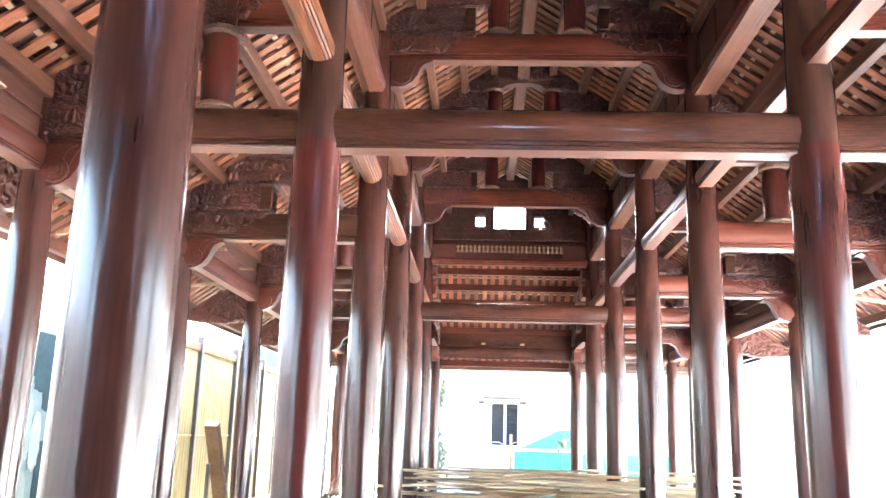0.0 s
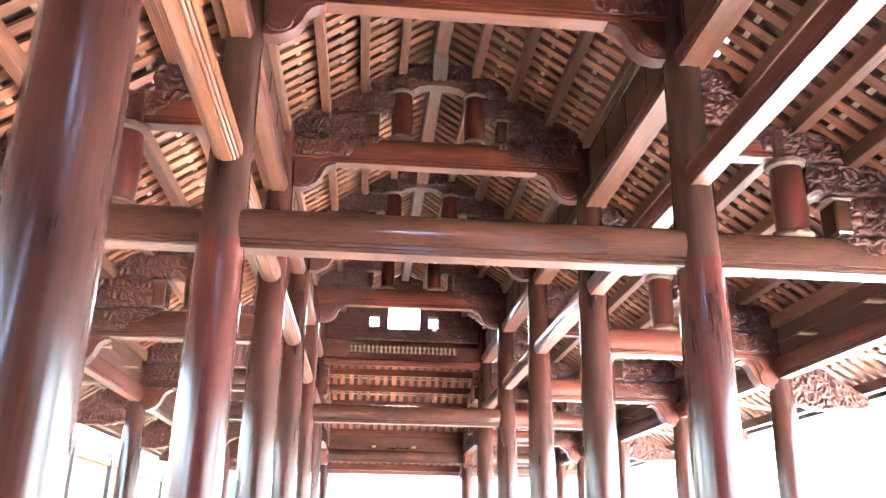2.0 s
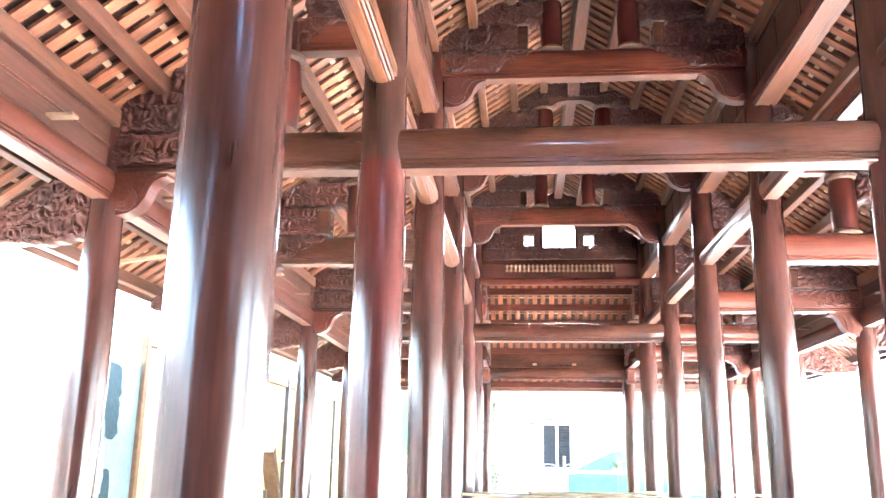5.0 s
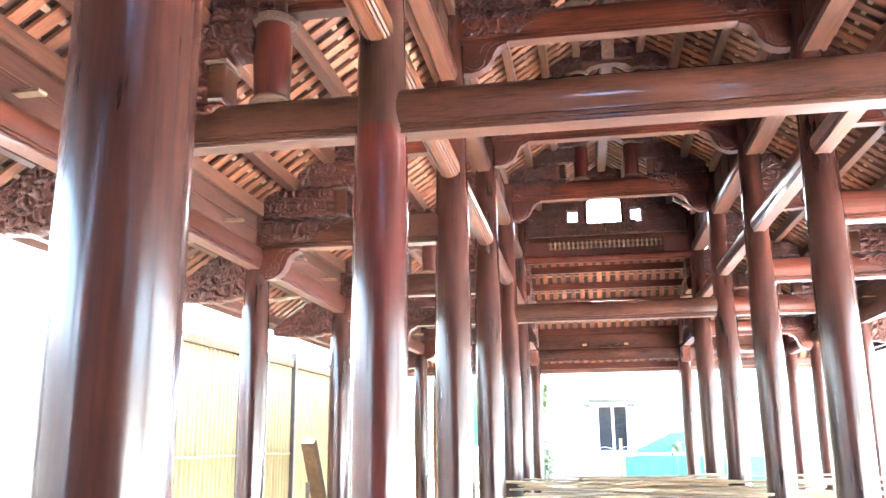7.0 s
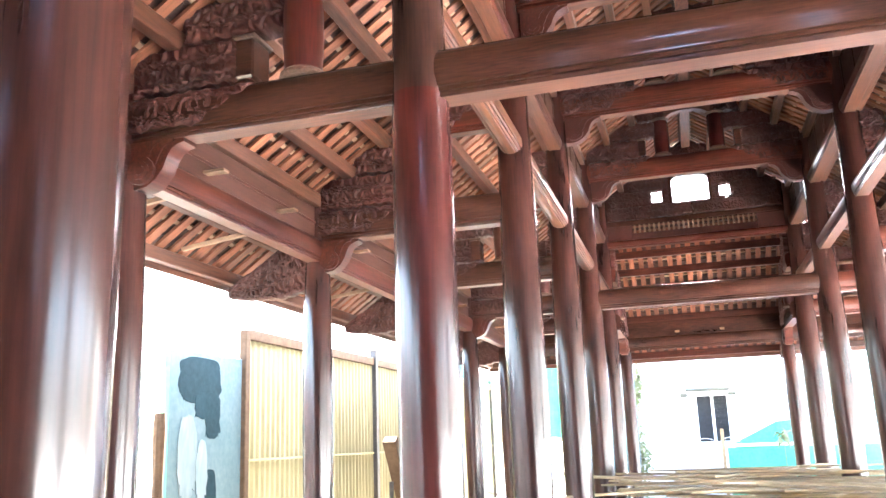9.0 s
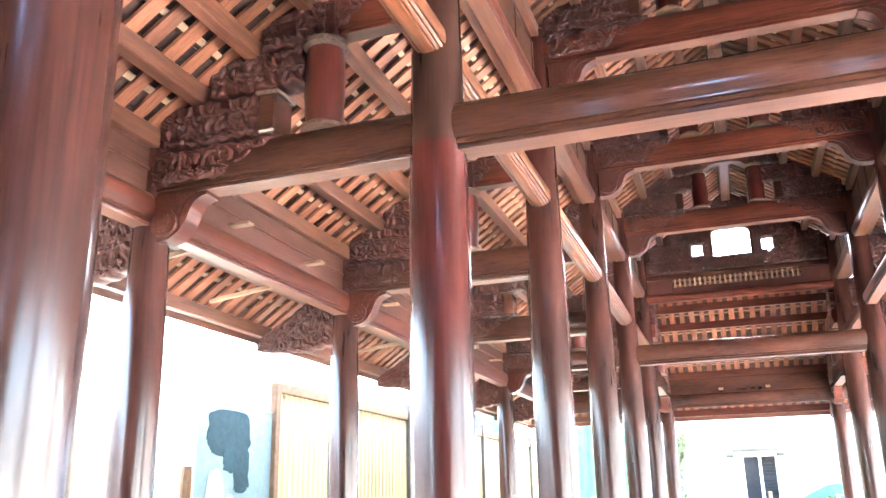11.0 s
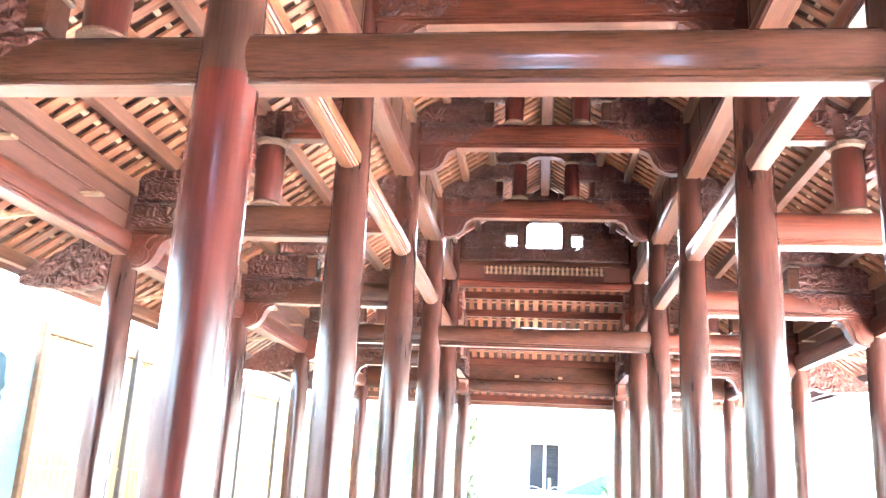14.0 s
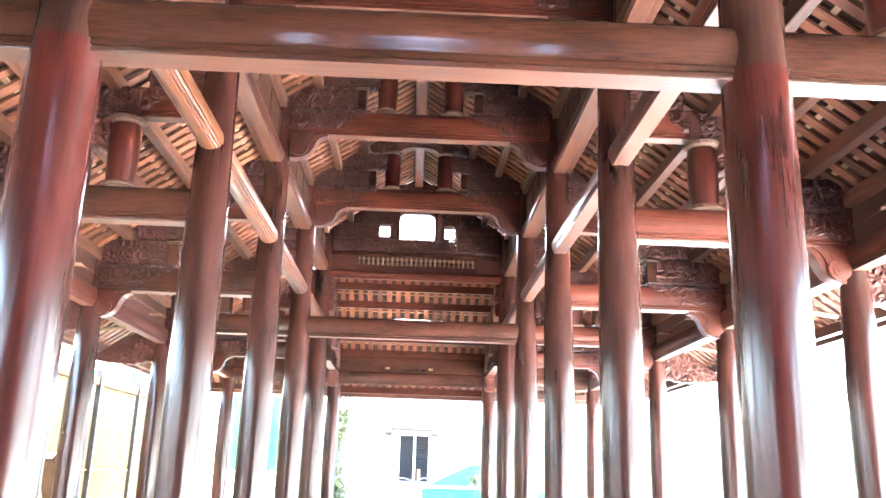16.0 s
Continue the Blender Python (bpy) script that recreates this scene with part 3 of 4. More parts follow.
def slope(name, label, low, high, y0, y1, purlins, turn, seed, gap=None, wood=None, lines=(0.5,)):
    """A roof slope that rises from low (x, z) to high (x, z) towards x = 0 and runs from y0 to y1; purlins: (x, z) of their undersides."""
    top = empty(name, label, "roof", kind="structure", m=turn)
    for x, z, w, h in purlins:
        part("purlin", extrude(squared(w, h, z, 0.008, x), y0, y1, "y"), wood or M_PURL, top)
    run = Vector((high[0] - low[0], 0, high[1] - low[1]))
    length, tilt = run.length, math.atan2(run.z, abs(run.x))
    way = 1 if run.x > 0 else -1
    lift = 0.15
    rng = random.Random(seed)
    kinds = []
    for _ in range(4):
        bm = bmesh.new()
        loops = []
        for i in range(7):
            p, q, r = rng.uniform(-0.009, 0.009), rng.uniform(-0.009, 0.009), rng.uniform(-0.003, 0.003)
            loops.append([bm.verts.new((length * i / 6, y, z)) for y, z in ((-0.054 + p, r), (0.054 + q, r), (0.054 + q, 0.028), (-0.054 + p, 0.028))])
        for f, g in zip(loops, loops[1:]):
            for i in range(4):
                j = (i + 1) % 4
                bm.faces.new((f[i], f[j], g[j], g[i]))
        bm.faces.new(loops[0][::-1])
        bm.faces.new(loops[-1])
        kinds.append(finish(bm, "rafter_board", M_RUI))
    count = int((y1 - y0) / PITCH)
    for i in range(count):
        ob = part("rafter_board", kinds[i % 4] if i % 7 else kinds[(i // 7) % 4], None, top)
        ob.location = (low[0], y0 + (i + 0.5) * PITCH + rng.uniform(-0.012, 0.012), low[1] + lift + rng.uniform(-0.003, 0.003))
        ob.rotation_euler = (0, -tilt, 0) if way > 0 else (0, -tilt, math.pi)
    # laths across the boards
    at = Matrix.Translation((low[0], 0, low[1] + lift)) @ (Matrix.Rotation(-tilt, 4, "Y") if way > 0 else Matrix.Rotation(math.pi, 4, "Z") @ Matrix.Rotation(-tilt, 4, "Y"))
    a, b = (y0, y1) if way > 0 else (-y1, -y0)
    bm = bmesh.new()
    n = int(length / 0.155)
    xs = sorted(abs(q[0]) for q in purlins)
    for f, g in zip(xs, xs[1:]):
        for k in lines:
            u = (abs(low[0]) - (f + (g - f) * k)) / math.cos(tilt)
            half = 0.024 if len(lines) == 1 else 0.014
            box(bm, (u - half, a, 0.022 if len(lines) == 1 else 0.030), (u + half, b, 0.054))
    bm.transform(at)
    part("tile_lath", bm, M_LATH, top, "pale laths under the tiles")
    verts, faces = [], []
    for i in range(n + 1):
        u = i * 0.155 - 0.02
        reach = min(0.24, length - u)
        if reach < 0.03:
            continue
        y = a - (0.08 if i % 2 else 0.0)
        while y < b:
            w = 0.165
            if gap and u > length - gap[2] and gap[0] < y < gap[1]:
                y += w
                continue
            e = rng.uniform(0, 0.004) + 0.013 * (round((y - a) / 0.165) % 2)
            z0, z1 = 0.058 + e, 0.087 + e
            s = len(verts)
            for du, dz in ((0, z1), (reach, z1 + (z0 - z1) * reach / 0.24)):
                for dy in (-0.012, w + 0.012):
                    verts += [(u + du, y + dy, dz), (u + du, y + dy, dz + 0.012)]
            faces += [(s, s + 2, s + 6, s + 4), (s + 1, s + 5, s + 7, s + 3), (s, s + 1, s + 3, s + 2), (s + 4, s + 6, s + 7, s + 5), (s, s + 4, s + 5, s + 1), (s + 2, s + 3, s + 7, s + 6)]
            y += w
    me = bpy.data.meshes.new("roof_tile")
    me.from_pydata(verts, [], faces)
    me.materials.append(M_TILE)
    me.transform(at)
    tagged(part("roof_tile", me, None, top, "overlapping terracotta roof tiles"), kind="stuff")
    return top


I4 = Matrix.Identity(4)
navep = [(x, nave_z(x), 0.11, 0.15) for x in (0.47, 0.94, 1.40, 1.87)]
aislep = [(x, aisle_z(x), 0.11, 0.15) for x in (2.02, 2.42, 2.85, 3.28, 3.70)] + [(AX, 3.98, 0.16, 0.15), (4.65, aisle_z(4.65), 0.10, 0.13), (5.15, aisle_z(5.15), 0.10, 0.13)]
for s, word in ((-1, "left"), (1, "right")):
    slope("roof_nave_" + word, "nave roof slope of boards on purlins under terracotta tiles", (s * 2.3, nave_z(2.3)), (s * 0.03, nave_z(0.03)), BACK, GABLE + 0.5, [(s * x, z, w, h) for x, z, w, h in navep], I4, 1 + s)
    slope("roof_aisle_" + word, "aisle roof slope of boards on purlins under terracotta tiles", (s * EAVE, aisle_z(EAVE)), (s * 1.94, aisle_z(1.94)), BACK, GABLE, [(s * x, z, w, h) for x, z, w, h in aislep], I4, 5 + s, gap=(-0.12, 0.42, 0.45) if s > 0 else None)
ridge = thing("ridge_beam", extrude(squared(0.17, 0.2, 7.31), BACK, GABLE + 0.45, "y"), M_PURL, "squared ridge beam on top of the trusses", "beam")
thing("ridge_cap", extrude([(-0.2, 7.52), (0.2, 7.52), (0.12, 7.8), (-0.12, 7.8)], BACK, GABLE + 0.5, "y"), M_TILE, "terracotta ridge capping", "roof ridge", kind="structure")
# hip slope beyond the gable, turned to face along the hall; darker purlin wood holds its shadow
hip = slope("roof_hip", "hipped end slope of boards on purlins under terracotta tiles", (EAVE, aisle_z(EAVE)), (1.94, aisle_z(1.94)), -1.95, 1.95, [(x, z, 0.11, 0.15) for x, z, w, h in aislep], Matrix.Translation((0, GABLE - NX, 0)) @ Matrix.Rotation(radians(90), 4, "Z"), 9, wood=M_WY, lines=(0.42, 0.62))
# unseen rear end, added in the same way to keep daylight out
slope("roof_hip_rear", "unseen hipped rear slope of boards on purlins under tiles, added to block daylight", (EAVE, aisle_z(EAVE)), (1.94, aisle_z(1.94)), -1.95, 1.95, [(x, z, 0.11, 0.15) for x, z, w, h in aislep], Matrix.Translation((0, BACK + NX, 0)) @ Matrix.Rotation(radians(-90), 4, "Z"), 19)
# added rear gable; sky in its openings gives the tie beam its highlight
rear = bmesh.new()
for x0, x1, z0, z1 in ((0.0, 0.36, 5.3, 6.16), (0.0, 0.36, 6.70, None), (0.36, 0.58, 5.3, None), (0.58, 0.78, 5.3, 6.21), (0.58, 0.78, 6.43, None), (0.78, 1.95, 5.3, None)):
    for s in (-1, 1):
        extrude([(s * x0, z0), (s * x1, z0), (s * x1, z1 or nave_z(x1) + 0.12), (s * x0, z1 or nave_z(x0) + 0.12)], BACK + 0.02, BACK + 0.06, "y", rear)
thing("wall_rear_gable", rear, M_CARVE, "unseen dark boarded rear gable added with three small openings to the sky", "gable wall", kind="structure")
# hip corners: boards that shorten towards the hip rafter
for s in (-1, 1):
    corner = empty("roof_corner", "hipped roof corner of boards on purlins under terracotta tiles", "roof", kind="structure")
    for quarter in (0, 1):
        put = (lambda d, w, z: (s * (NX + d), GABLE + w, z)) if quarter == 0 else (lambda d, w, z: (s * (NX + w), GABLE + d, z))
        count = int((EAVE - NX) / PITCH)
        for i in range(count):
            w0 = (i + 0.2) * PITCH
            w1 = w0 + 0.108
            bm = bmesh.new()
            pts = [put(d, w, aisle_z(NX + d) + 0.15 + q) for q in (0, 0.028) for d, w in ((w1, w0), (EAVE - NX, w0), (EAVE - NX, w1), (w1, w1))]
            vs = [bm.verts.new(p) for p in pts]
            for f in ((0, 1, 2, 3), (7, 6, 5, 4), (0, 4, 5, 1), (1, 5, 6, 2), (2, 6, 7, 3), (3, 7, 4, 0)):
                bm.faces.new([vs[q] for q in f])
            part("rafter_board", bm, M_RUI, corner)
        for x, z, w, h in aislep[1:]:
            d = x - NX
            bm = bmesh.new()
            pts = [put(d + e, v, z + q) for q in (0, h) for e, v in ((-w / 2, 0), (w / 2, 0), (w / 2, d + w / 2), (-w / 2, d - w / 2))]
            vs = [bm.verts.new(p) for p in pts]
            for f in ((0, 1, 2, 3), (7, 6, 5, 4), (0, 4, 5, 1), (1, 5, 6, 2), (2, 6, 7, 3), (3, 7, 4, 0)):
                bm.faces.new([vs[q] for q in f])
            part("purlin", bm, M_PURL, corner)
        bm = bmesh.new()
        vs = [bm.verts.new(put(d, w, aisle_z(NX + d) + 0.21 + q)) for q in (0, 0.03) for d, w in ((0.32, 0), (EAVE - NX, 0), (EAVE - NX, EAVE - NX), (0.32, 0.32))]
        bm.faces.new(vs[:4])
        bm.faces.new(vs[7:3:-1])
        for i in range(4):
            j = (i + 1) % 4
            bm.faces.new((vs[i], vs[i + 4], vs[j + 4], vs[j]))
        part("roof_tile", bm, M_TILE, corner)

# ---- fascia boards along the eaves ----
zf = aisle_z(EAVE)
for s in (-1, 1):
    thing("fascia_board", boxes(((s * EAVE - 0.015, BACK, zf + 0.02), (s * EAVE + 0.015, GABLE - NX + EAVE, zf + 0.17)), bevel=0.004), M_PURL, "weathered brown fascia board along the eaves", "fascia board", "fascia boards")
thing("fascia_board", boxes(((-EAVE + 0.02, GABLE - NX + EAVE - 0.015, zf - 0.02), (EAVE - 0.02, GABLE - NX + EAVE + 0.015, zf + 0.17)), bevel=0.004), M_PURX, "weathered brown fascia board along the end eaves", "fascia board", "fascia boards")

# ---- stacked planks on the floor ----
rng = random.Random(4)
for i in range(150):
    layer = i // 23
    z = 0.015 + layer * 0.132
    ln, w = rng.uniform(2.4, 4.6), rng.uniform(0.07, 0.2)
    th = 0.03
    bm = boxes(((-w / 2, -ln / 2, 0), (w / 2, ln / 2, th)), bevel=0.004)
    a = rng.gauss(80, 9) if i % 4 else rng.gauss(-48, 16)
    if i == 41:
        continue
    thing("plank", bm, M_PLANK, "pale rough-sawn plank in a loose heap on the floor", "plank", "heap of planks", m=pose(rng.uniform(-0.6, 2.4), rng.uniform(6.6, 11.9), z + rng.uniform(0, 0.05), rng.uniform(-2, 2), rng.uniform(-3, 3), a))

# ---- cream sheet fence ----
FX = -6.2
fence = empty("sheet_fence", "cream corrugated sheet fence with brown top rail and dark posts", "fence")
for y0, y1 in ((5.40, 7.80), (7.80, 10.20), (10.20, 12.65), (12.65, 15.05), (15.05, 17.45), (17.45, 19.9)):
    bm = bmesh.new()
    n = int((y1 - y0) / 0.037)
    cols = []
    for i in range(n + 1):
        dx = 0.0 if (i % 4) < 2 else 0.03
        cols.append([bm.verts.new((FX + dx + t, y0 + (y1 - y0) * i / n, z)) for t, z in ((0, -0.15), (0, 2.99), (-0.006, 2.99), (-0.006, -0.15))])
    for p, q in zip(cols, cols[1:]):
        for j in range(4):
            bm.faces.new((p[j], p[(j + 1) % 4], q[(j + 1) % 4], q[j]))
    part("sheet", bm, M_YEL, fence)
    part("rail", boxes(((FX - 0.03, y0, 2.94), (FX + 0.08, y1 - 0.08, 3.09)), bevel=0.01), M_RAIL, fence, "brown timber top rail")
    part("girt", boxes(((FX + 0.035, y0, 1.31), (FX + 0.055, y1 - 0.08, 1.345)), bevel=0.004), M_YEL, fence)
    part("post", boxes(((FX - 0.02, y1 - 0.07, -0.15), (FX + 0.11, y1 + 0.06, 3.24)), bevel=0.01), M_POST, fence, "dark steel post")
part("end_post", boxes(((FX - 0.02, 5.28, -0.15), (FX + 0.09, 5.40, 3.07)), bevel=0.01), M_RAIL, fence, "brown timber end post")

# ---- pale wall and blue painted door leaf beside the fence ----
wall = empty("yard_wall", "white rendered yard wall of rough courses", "wall")
for i in range(22):
    dx = 0.02 * ((i * 7) % 3)
    part("course", boxes(((FX - 0.2, -14.0, -0.15 + i * 0.12), (FX + dx, 3.2, -0.15 + i * 0.12 + 0.113)), bevel=0.008), M_WHITE, wall)
leaf = empty("painted_sheet", "pale blue painted sheet with dark navy smears, propped upright", "sheet", m=pose(FX + 0.02, 4.42, 0))
part("board", boxes(((-0.02, -0.82, -0.15), (0.02, 0.84, 2.66)), bevel=0.005), M_BLUE, leaf)
part("edge_strip", boxes(((-0.03, -0.90, -0.15), (0.04, -0.82, 2.70)), bevel=0.005), M_NET, leaf, "green edge strip")


def blot(y, z, ry, rz, seed, n=56, box=0.55):
    """A ragged smear of brushed paint, a few millimetres thick, with a blunt outline and drips along its foot."""
    pts = []
    for i in range(n):
        a = 6.28318 * i / n
        c, d = math.cos(a), math.sin(a)
        c, d = math.copysign(abs(c) ** box, c), math.copysign(abs(d) ** box, d)
        k = 1 + 0.14 * noise.noise((c * 2 + seed, d * 2, seed)) + (0.22 * noise.noise((c * 11 + seed, d * 2, 2 * seed)) if d < 0 else 0.0)
        pts.append((y + ry * k * c, z + rz * k * d))
    return extrude(pts, 0.018, 0.022 + 0.001 * seed, "x")


for y, z, ry, rz, seed in ((-0.16, 2.32, 0.46, 0.28, 1), (0.14, 1.90, 0.17, 0.28, 3), (0.0, 2.02, 0.26, 0.16, 4), (0.12, 0.70, 0.13, 0.55, 6), (0.28, 0.42, 0.22, 0.45, 8)):
    part("smear", blot(y, z, ry, rz, seed), M_NAVY, leaf)
for y, z, ry, rz, seed in ((-0.40, 1.40, 0.20, 0.50, 9), (-0.10, 1.25, 0.12, 0.36, 12), (-0.42, 0.5, 0.25, 0.42, 15)):
    part("smear", blot(y, z, ry, rz, seed, box=0.8), M_PALE, leaf)
thing("weathered_post", lathe([(0.07, 0), (0.08, 0.6), (0.06, 1.3), (0.075, 1.9), (0.06, 2.05)], 9), M_RAIL, "rough brown timber post against the white yard wall", "post", m=pose(FX + 0.14, 3.32, -0.15))

# ---- leaning board and small saw by the fence ----
board = boxes(((-0.11, -0.085, 0.0), (0.12, 0.085, 2.02)), bevel=0.006)
thing("leaning_board", board, M_RAIL, "brown board leaning aslant near the fence", "board", m=pose(-5.33, 9.83, -0.14, 33, 0, 0))
prop = thing("prop_strut", boxes(((-0.03, -0.03, 0), (0.03, 0.03, 1.0)), bevel=0.005), M_POST, "dark prop standing behind the leaning board", "prop", m=pose(-5.40, 8.96, -0.15))
saw = empty("bench_saw", "small black and orange power saw on a plain stand", "power tool", m=pose(-5.2, 4.2, -0.15))
part("stand", boxes(((-0.2, -0.25, 0.0), (0.2, 0.25, 0.62)), bevel=0.02), M_PLANK, saw)
part("motor", lathe([(0.05, 0.66), (0.07, 0.68), (0.07, 0.86), (0.045, 0.90)], 16), M_POST, saw, smooth=True)
part("housing", lathe([(0.11, 0.62), (0.13, 0.66), (0.12, 0.72), (0.06, 0.75)], 18, centre=(0.05, 0.16)), M_RUI, saw, "orange housing", smooth=True)
part("guard", boxes(((-0.05, -0.16, 0.62), (-0.02, -0.08, 0.92)), bevel=0.01), M_POST, saw)

# ---- far house ----
HY = 19.0
house = empty("house", "white rendered house with a dark two-leaf window", "house")
wall = bmesh.new()
for a, b in (((-3.0, -0.2), (-0.31, 6.5)), ((0.56, -0.2), (12, 6.5)), ((-0.31, -0.2), (0.56, 1.19)), ((-0.31, 2.47), (0.56, 6.5))):
    box(wall, (a[0], HY, a[1]), (b[0], HY + 0.22, b[1]))
part("wall", wall, M_WHITE, house)
part("roof", boxes(((-3.3, HY - 0.3, 6.5), (12.3, HY + 6, 6.65)), bevel=0.02), M_WHITE, house)
win = part("window", boxes(((-0.31, HY + 0.1, 1.19), (-0.26, HY + 0.16, 2.47)), ((0.51, HY + 0.1, 1.19), (0.56, HY + 0.16, 2.47)), ((0.10, HY + 0.08, 1.19), (0.17, HY + 0.16, 2.47)), ((-0.26, HY + 0.1, 1.19), (0.51, HY + 0.16, 1.23)), ((-0.26, HY + 0.1, 2.43), (0.51, HY + 0.16, 2.47)), bevel=0.005), M_WHITE, house)
part("pane", boxes(((-0.26, HY + 0.12, 1.23), (0.10, HY + 0.13, 2.43))), M_DARK, win)
part("pane", boxes(((0.17, HY + 0.14, 1.23), (0.51, HY + 0.15, 2.43))), M_DARK, win)
slat = finish(boxes(((0.17, HY + 0.11, 0), (0.51, HY + 0.135, 0.055)), bevel=0.004), "slat", M_DARK)
for i in range(15):
    part("slat", slat, None, win).location = (0, 0, 1.25 + i * 0.079)
part("hood", boxes(((-0.52, HY - 0.30, 2.56), (0.60, HY, 2.63)), bevel=0.01), M_HOOD, house, "projecting grey window hood")
for x in (-0.58, 0.66):
    part("corbel", boxes(((x - 0.10, HY - 0.26, 2.42), (x + 0.10, HY, 2.52)), bevel=0.03), M_HOOD, house)

# ---- green sheets, poles, wires and plants in the yard ----
low = empty("low_green_fence", "low green sheet fence with a pale top pole", "fence")
part("sheet", boxes(((0.36, 17.6, -0.15), (4.6, 17.63, 1.08))), M_NET, low)
part("pole", boxes(((0.30, 17.55, 1.10), (2.2, 17.61, 1.17)), bevel=0.01), M_WHITE, low, "pale top pole")
tarp = extrude([(0.55, 0.3), (1.95, 0.3), (1.95, 1.72), (1.55, 1.68), (1.1, 1.46), (0.55, 1.2)], 17.63, 17.65, "y")
thing("tarpaulin", tarp, M_NET, "bright green tarpaulin sloping above the low fence", "tarpaulin")
def hung_sheet(x, y, z, w, h):
    """A hanging sheet in loose folds, w and h its half width and half height."""
    net = bmesh.new()
    bmesh.ops.create_grid(net, x_segments=30, y_segments=20, size=1)
    for v in net.verts:
        u, q = v.co.x, v.co.y
        v.co = (x + w * u, y + 0.05 * math.sin(u * 17) + 0.04 * noise.noise((u * 3, q * 3, x)), z + h * q + 0.06 * math.sin(u * 5 + x))
    bmesh.ops.solidify(net, geom=net.faces[:], thickness=0.01)
    return net


thing("green_net", hung_sheet(-3.95, 18.2, 2.4, 0.78, 0.95), M_NET, "hanging green site sheet in loose folds", "netting", smooth=True)
thing("green_net", hung_sheet(-7.9, 18.4, 1.82, 1.5, 2.0), M_NET, "green site sheet showing above the cream fence", "netting", smooth=True)
thing("wooden_post", boxes(((-0.03, -0.03, 0), (0.05, 0.03, 1.75)), bevel=0.008), M_PLANK, "pale squared post standing in the yard", "post", m=pose(0.24, 17.2, -0.2))
thing("red_pole", lathe([(0.035, 0), (0.04, 0.7), (0.03, 1.75)], 10), M_REDP, "thin bright red pole beside the end column", "pole", m=pose(2.02, 17.0, -0.2), smooth=True)


def wire(points, name, label):
    c = bpy.data.curves.new(name, "CURVE")
    c.dimensions, c.bevel_depth, c.bevel_resolution = "3D", 0.008, 1
    sp = c.splines.new("POLY")
    sp.points.add(len(points) - 1)
    for q, co in zip(sp.points, points):
        q.co = (*co, 1)
    c.materials.append(M_WHITE)
    me = bpy.data.meshes.new_from_object(new("tmp", c))
    bpy.data.objects.remove(bpy.data.objects["tmp"])
    return thing(name, me, None, label, "wire")


wire([(-0.5 + i * 0.06, 17.2, 1.22 + 0.11 * math.sin(i / 11 * 3.14) if i < 12 else 1.22 + 0.12 * math.sin((i - 11) / 8 * 3.14)) for i in range(20)], "wire", "thin pale wire looped over the yard post")


def leaves(bm, centre, spread, count, size, rng, droop=0.5):
    """Pointed leaves, each folded along its rib, scattered round a centre."""
    for _ in range(count):
        c = Vector(centre) + Vector((rng.gauss(0, spread[0]), rng.gauss(0, spread[1]), rng.gauss(0, spread[2])))
        a, ln = rng.uniform(0, 6.28), size * rng.uniform(0.6, 1.3)
        d = Vector((math.cos(a), math.sin(a), rng.uniform(-1.2, 0.5) * droop)).normalized()
        sd = d.cross(Vector((0, 0, 1))).normalized() * ln * 0.2
        v = [bm.verts.new(q) for q in (c, c + d * ln * 0.5 + sd, c + d * ln, c + d * ln * 0.5 - sd, c + d * ln * 0.5 + Vector((0, 0, ln * 0.06)))]
        bm.faces.new((v[0], v[1], v[4]))
        bm.faces.new((v[1], v[2], v[4]))
        bm.faces.new((v[2], v[3], v[4]))
        bm.faces.new((v[3], v[0], v[4]))


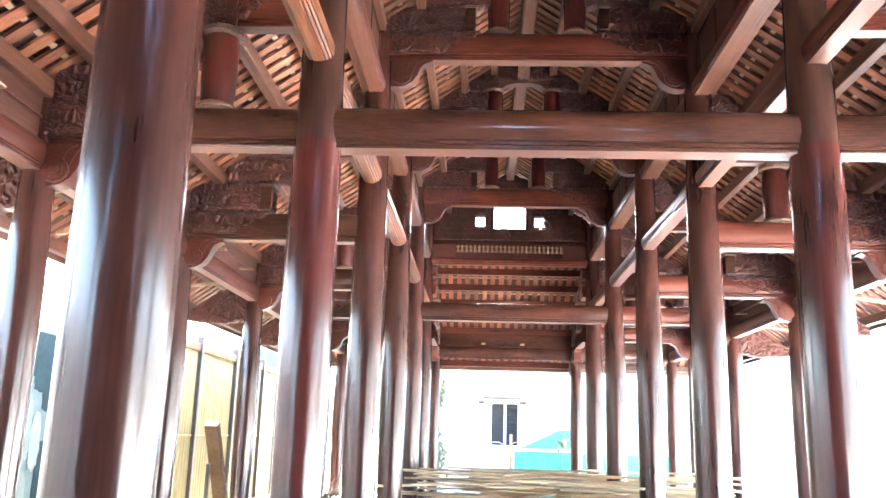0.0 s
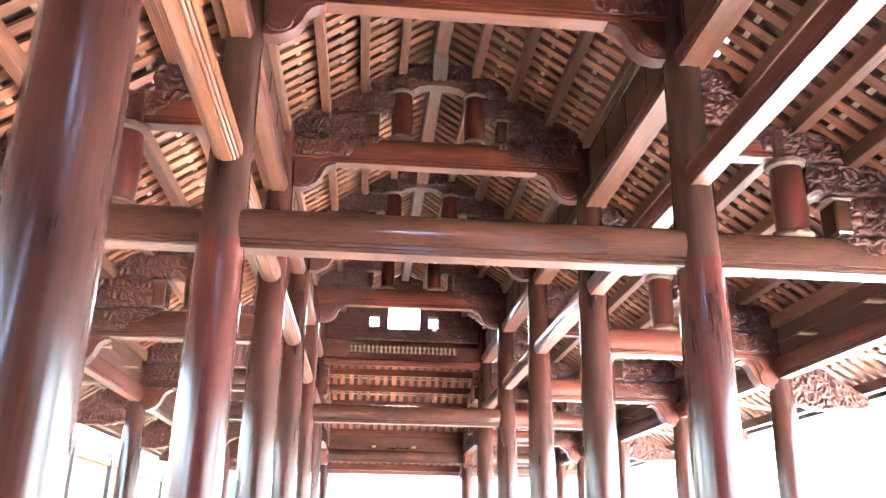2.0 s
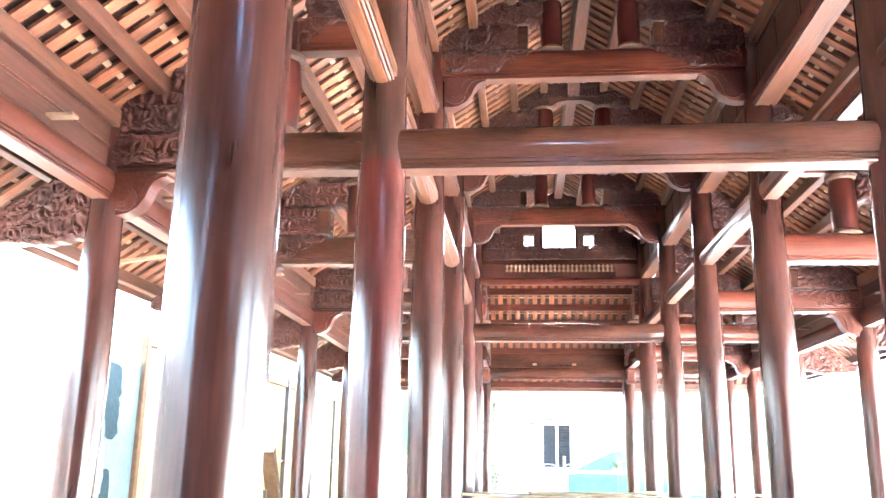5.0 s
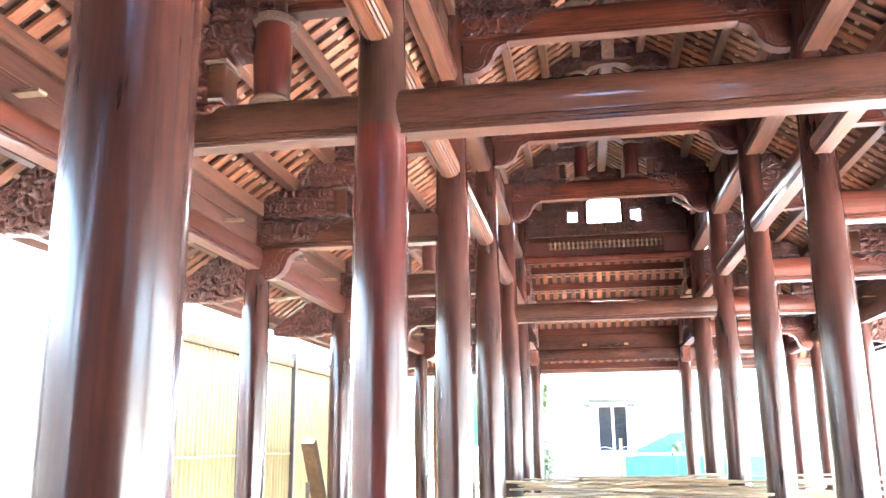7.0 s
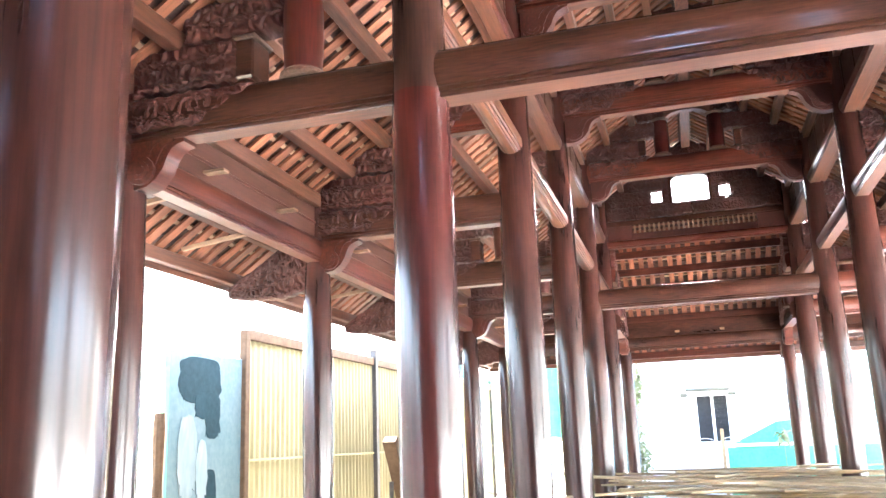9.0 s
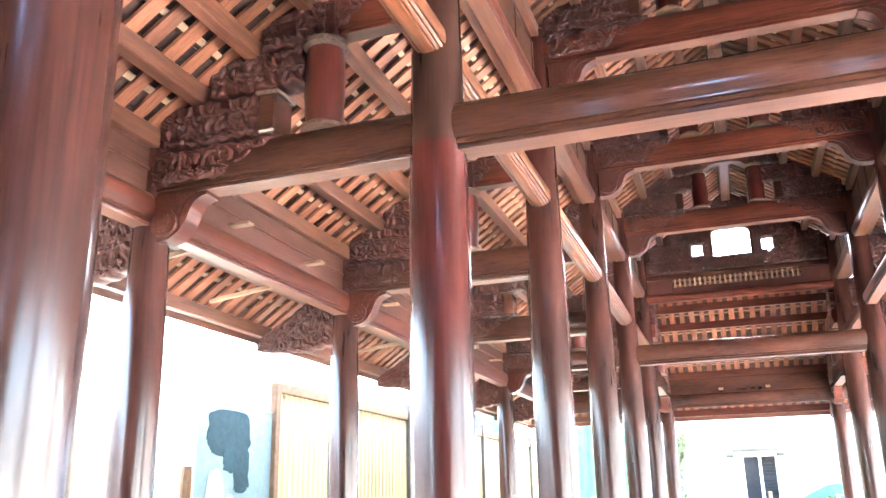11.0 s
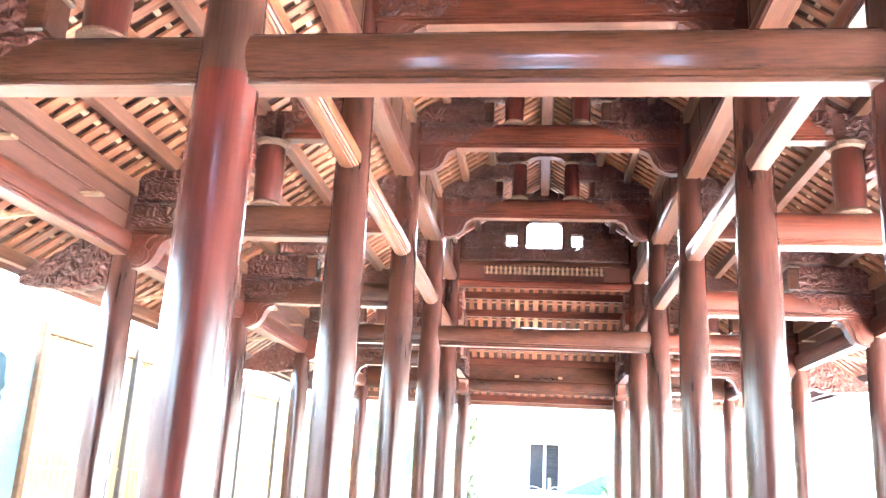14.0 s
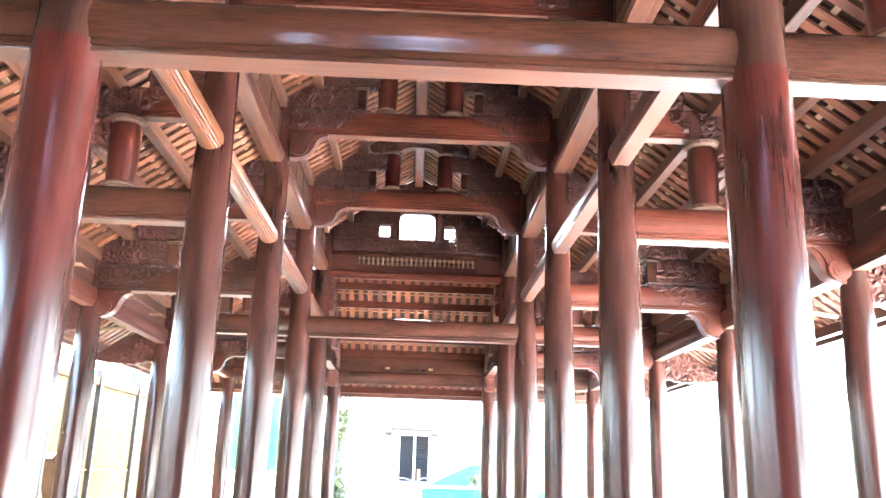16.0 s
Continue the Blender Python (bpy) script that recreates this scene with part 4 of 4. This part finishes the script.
rng = random.Random(11)
tree = empty("slim_tree", "slim pale-barked tree with hanging yellow-green leaves", "tree", m=pose(-1.88, 17.6, -0.15))
part("trunk", lathe([(0.11, 0), (0.10, 1.0), (0.08, 2.2), (0.03, 3.6)], 10), M_TRUNK, tree, smooth=True)
bm = bmesh.new()
leaves(bm, (0.08, 0, 2.85), (0.13, 0.15, 0.34), 900, 0.16, rng, 1.6)
leaves(bm, (0.06, 0, 1.9), (0.08, 0.15, 0.35), 420, 0.13, rng, 1.4)
leaves(bm, (0.12, 0, 1.0), (0.13, 0.15, 0.42), 900, 0.14, rng, 1.2)
part("crown", bm, M_LEAF, tree)
bush = empty("palm_sprig", "small drooping palm sprig above the green fence", "plant", m=pose(1.66, 17.3, -0.15))
part("stem", lathe([(0.008, 0), (0.008, 0.9), (0.006, 1.5)], 8), M_TRUNK, bush, smooth=True)
bm = bmesh.new()
leaves(bm, (0, 0, 1.54), (0.04, 0.06, 0.06), 26, 0.26, rng, 1.6)
part("crown", bm, M_LEAF, bush)
shrub = empty("yard_shrub", "yellow-green shrub at the foot of the green site sheet", "plant", m=pose(-3.6, 17.4, -0.15))
part("stem", lathe([(0.03, 0), (0.02, 0.6), (0.01, 1.1)], 8), M_TRUNK, shrub, smooth=True)
bm = bmesh.new()
leaves(bm, (0, 0, 0.95), (0.3, 0.25, 0.3), 420, 0.16, rng, 0.9)
part("crown", bm, M_LEAF, shrub)

# ---- heap of cut twigs near the end of the hall ----
pile = empty("brush_pile", "loose heap of thin dark twigs on the floor", "brushwood", m=pose(-4.0, 13.2, 0.0))
for i in range(60):
    bm = bmesh.new()
    ln, a, lift = rng.uniform(0.5, 1.1), rng.uniform(0, 6.28), rng.uniform(0.1, 0.9)
    at = Vector((rng.gauss(0, 0.12), rng.gauss(0, 0.15), rng.uniform(0.0, 0.12)))
    d = Vector((math.cos(a), math.sin(a), lift)).normalized()
    bend = Vector((rng.uniform(-0.1, 0.1), rng.uniform(-0.1, 0.1), -0.06))
    rings = []
    for k in range(4):
        c = at + d * ln * k / 3 + bend * (k / 3) ** 2
        r = 0.011 * (1 - 0.22 * k)
        rings.append([bm.verts.new(c + Vector((r * math.cos(q * 2.094), r * math.sin(q * 2.094), r * math.cos(q * 2.094 + 1)))) for q in range(3)])
    for p, q in zip(rings, rings[1:]):
        for k in range(3):
            bm.faces.new((p[k], p[(k + 1) % 3], q[(k + 1) % 3], q[k]))
    part("twig", bm, M_RAIL, pile)
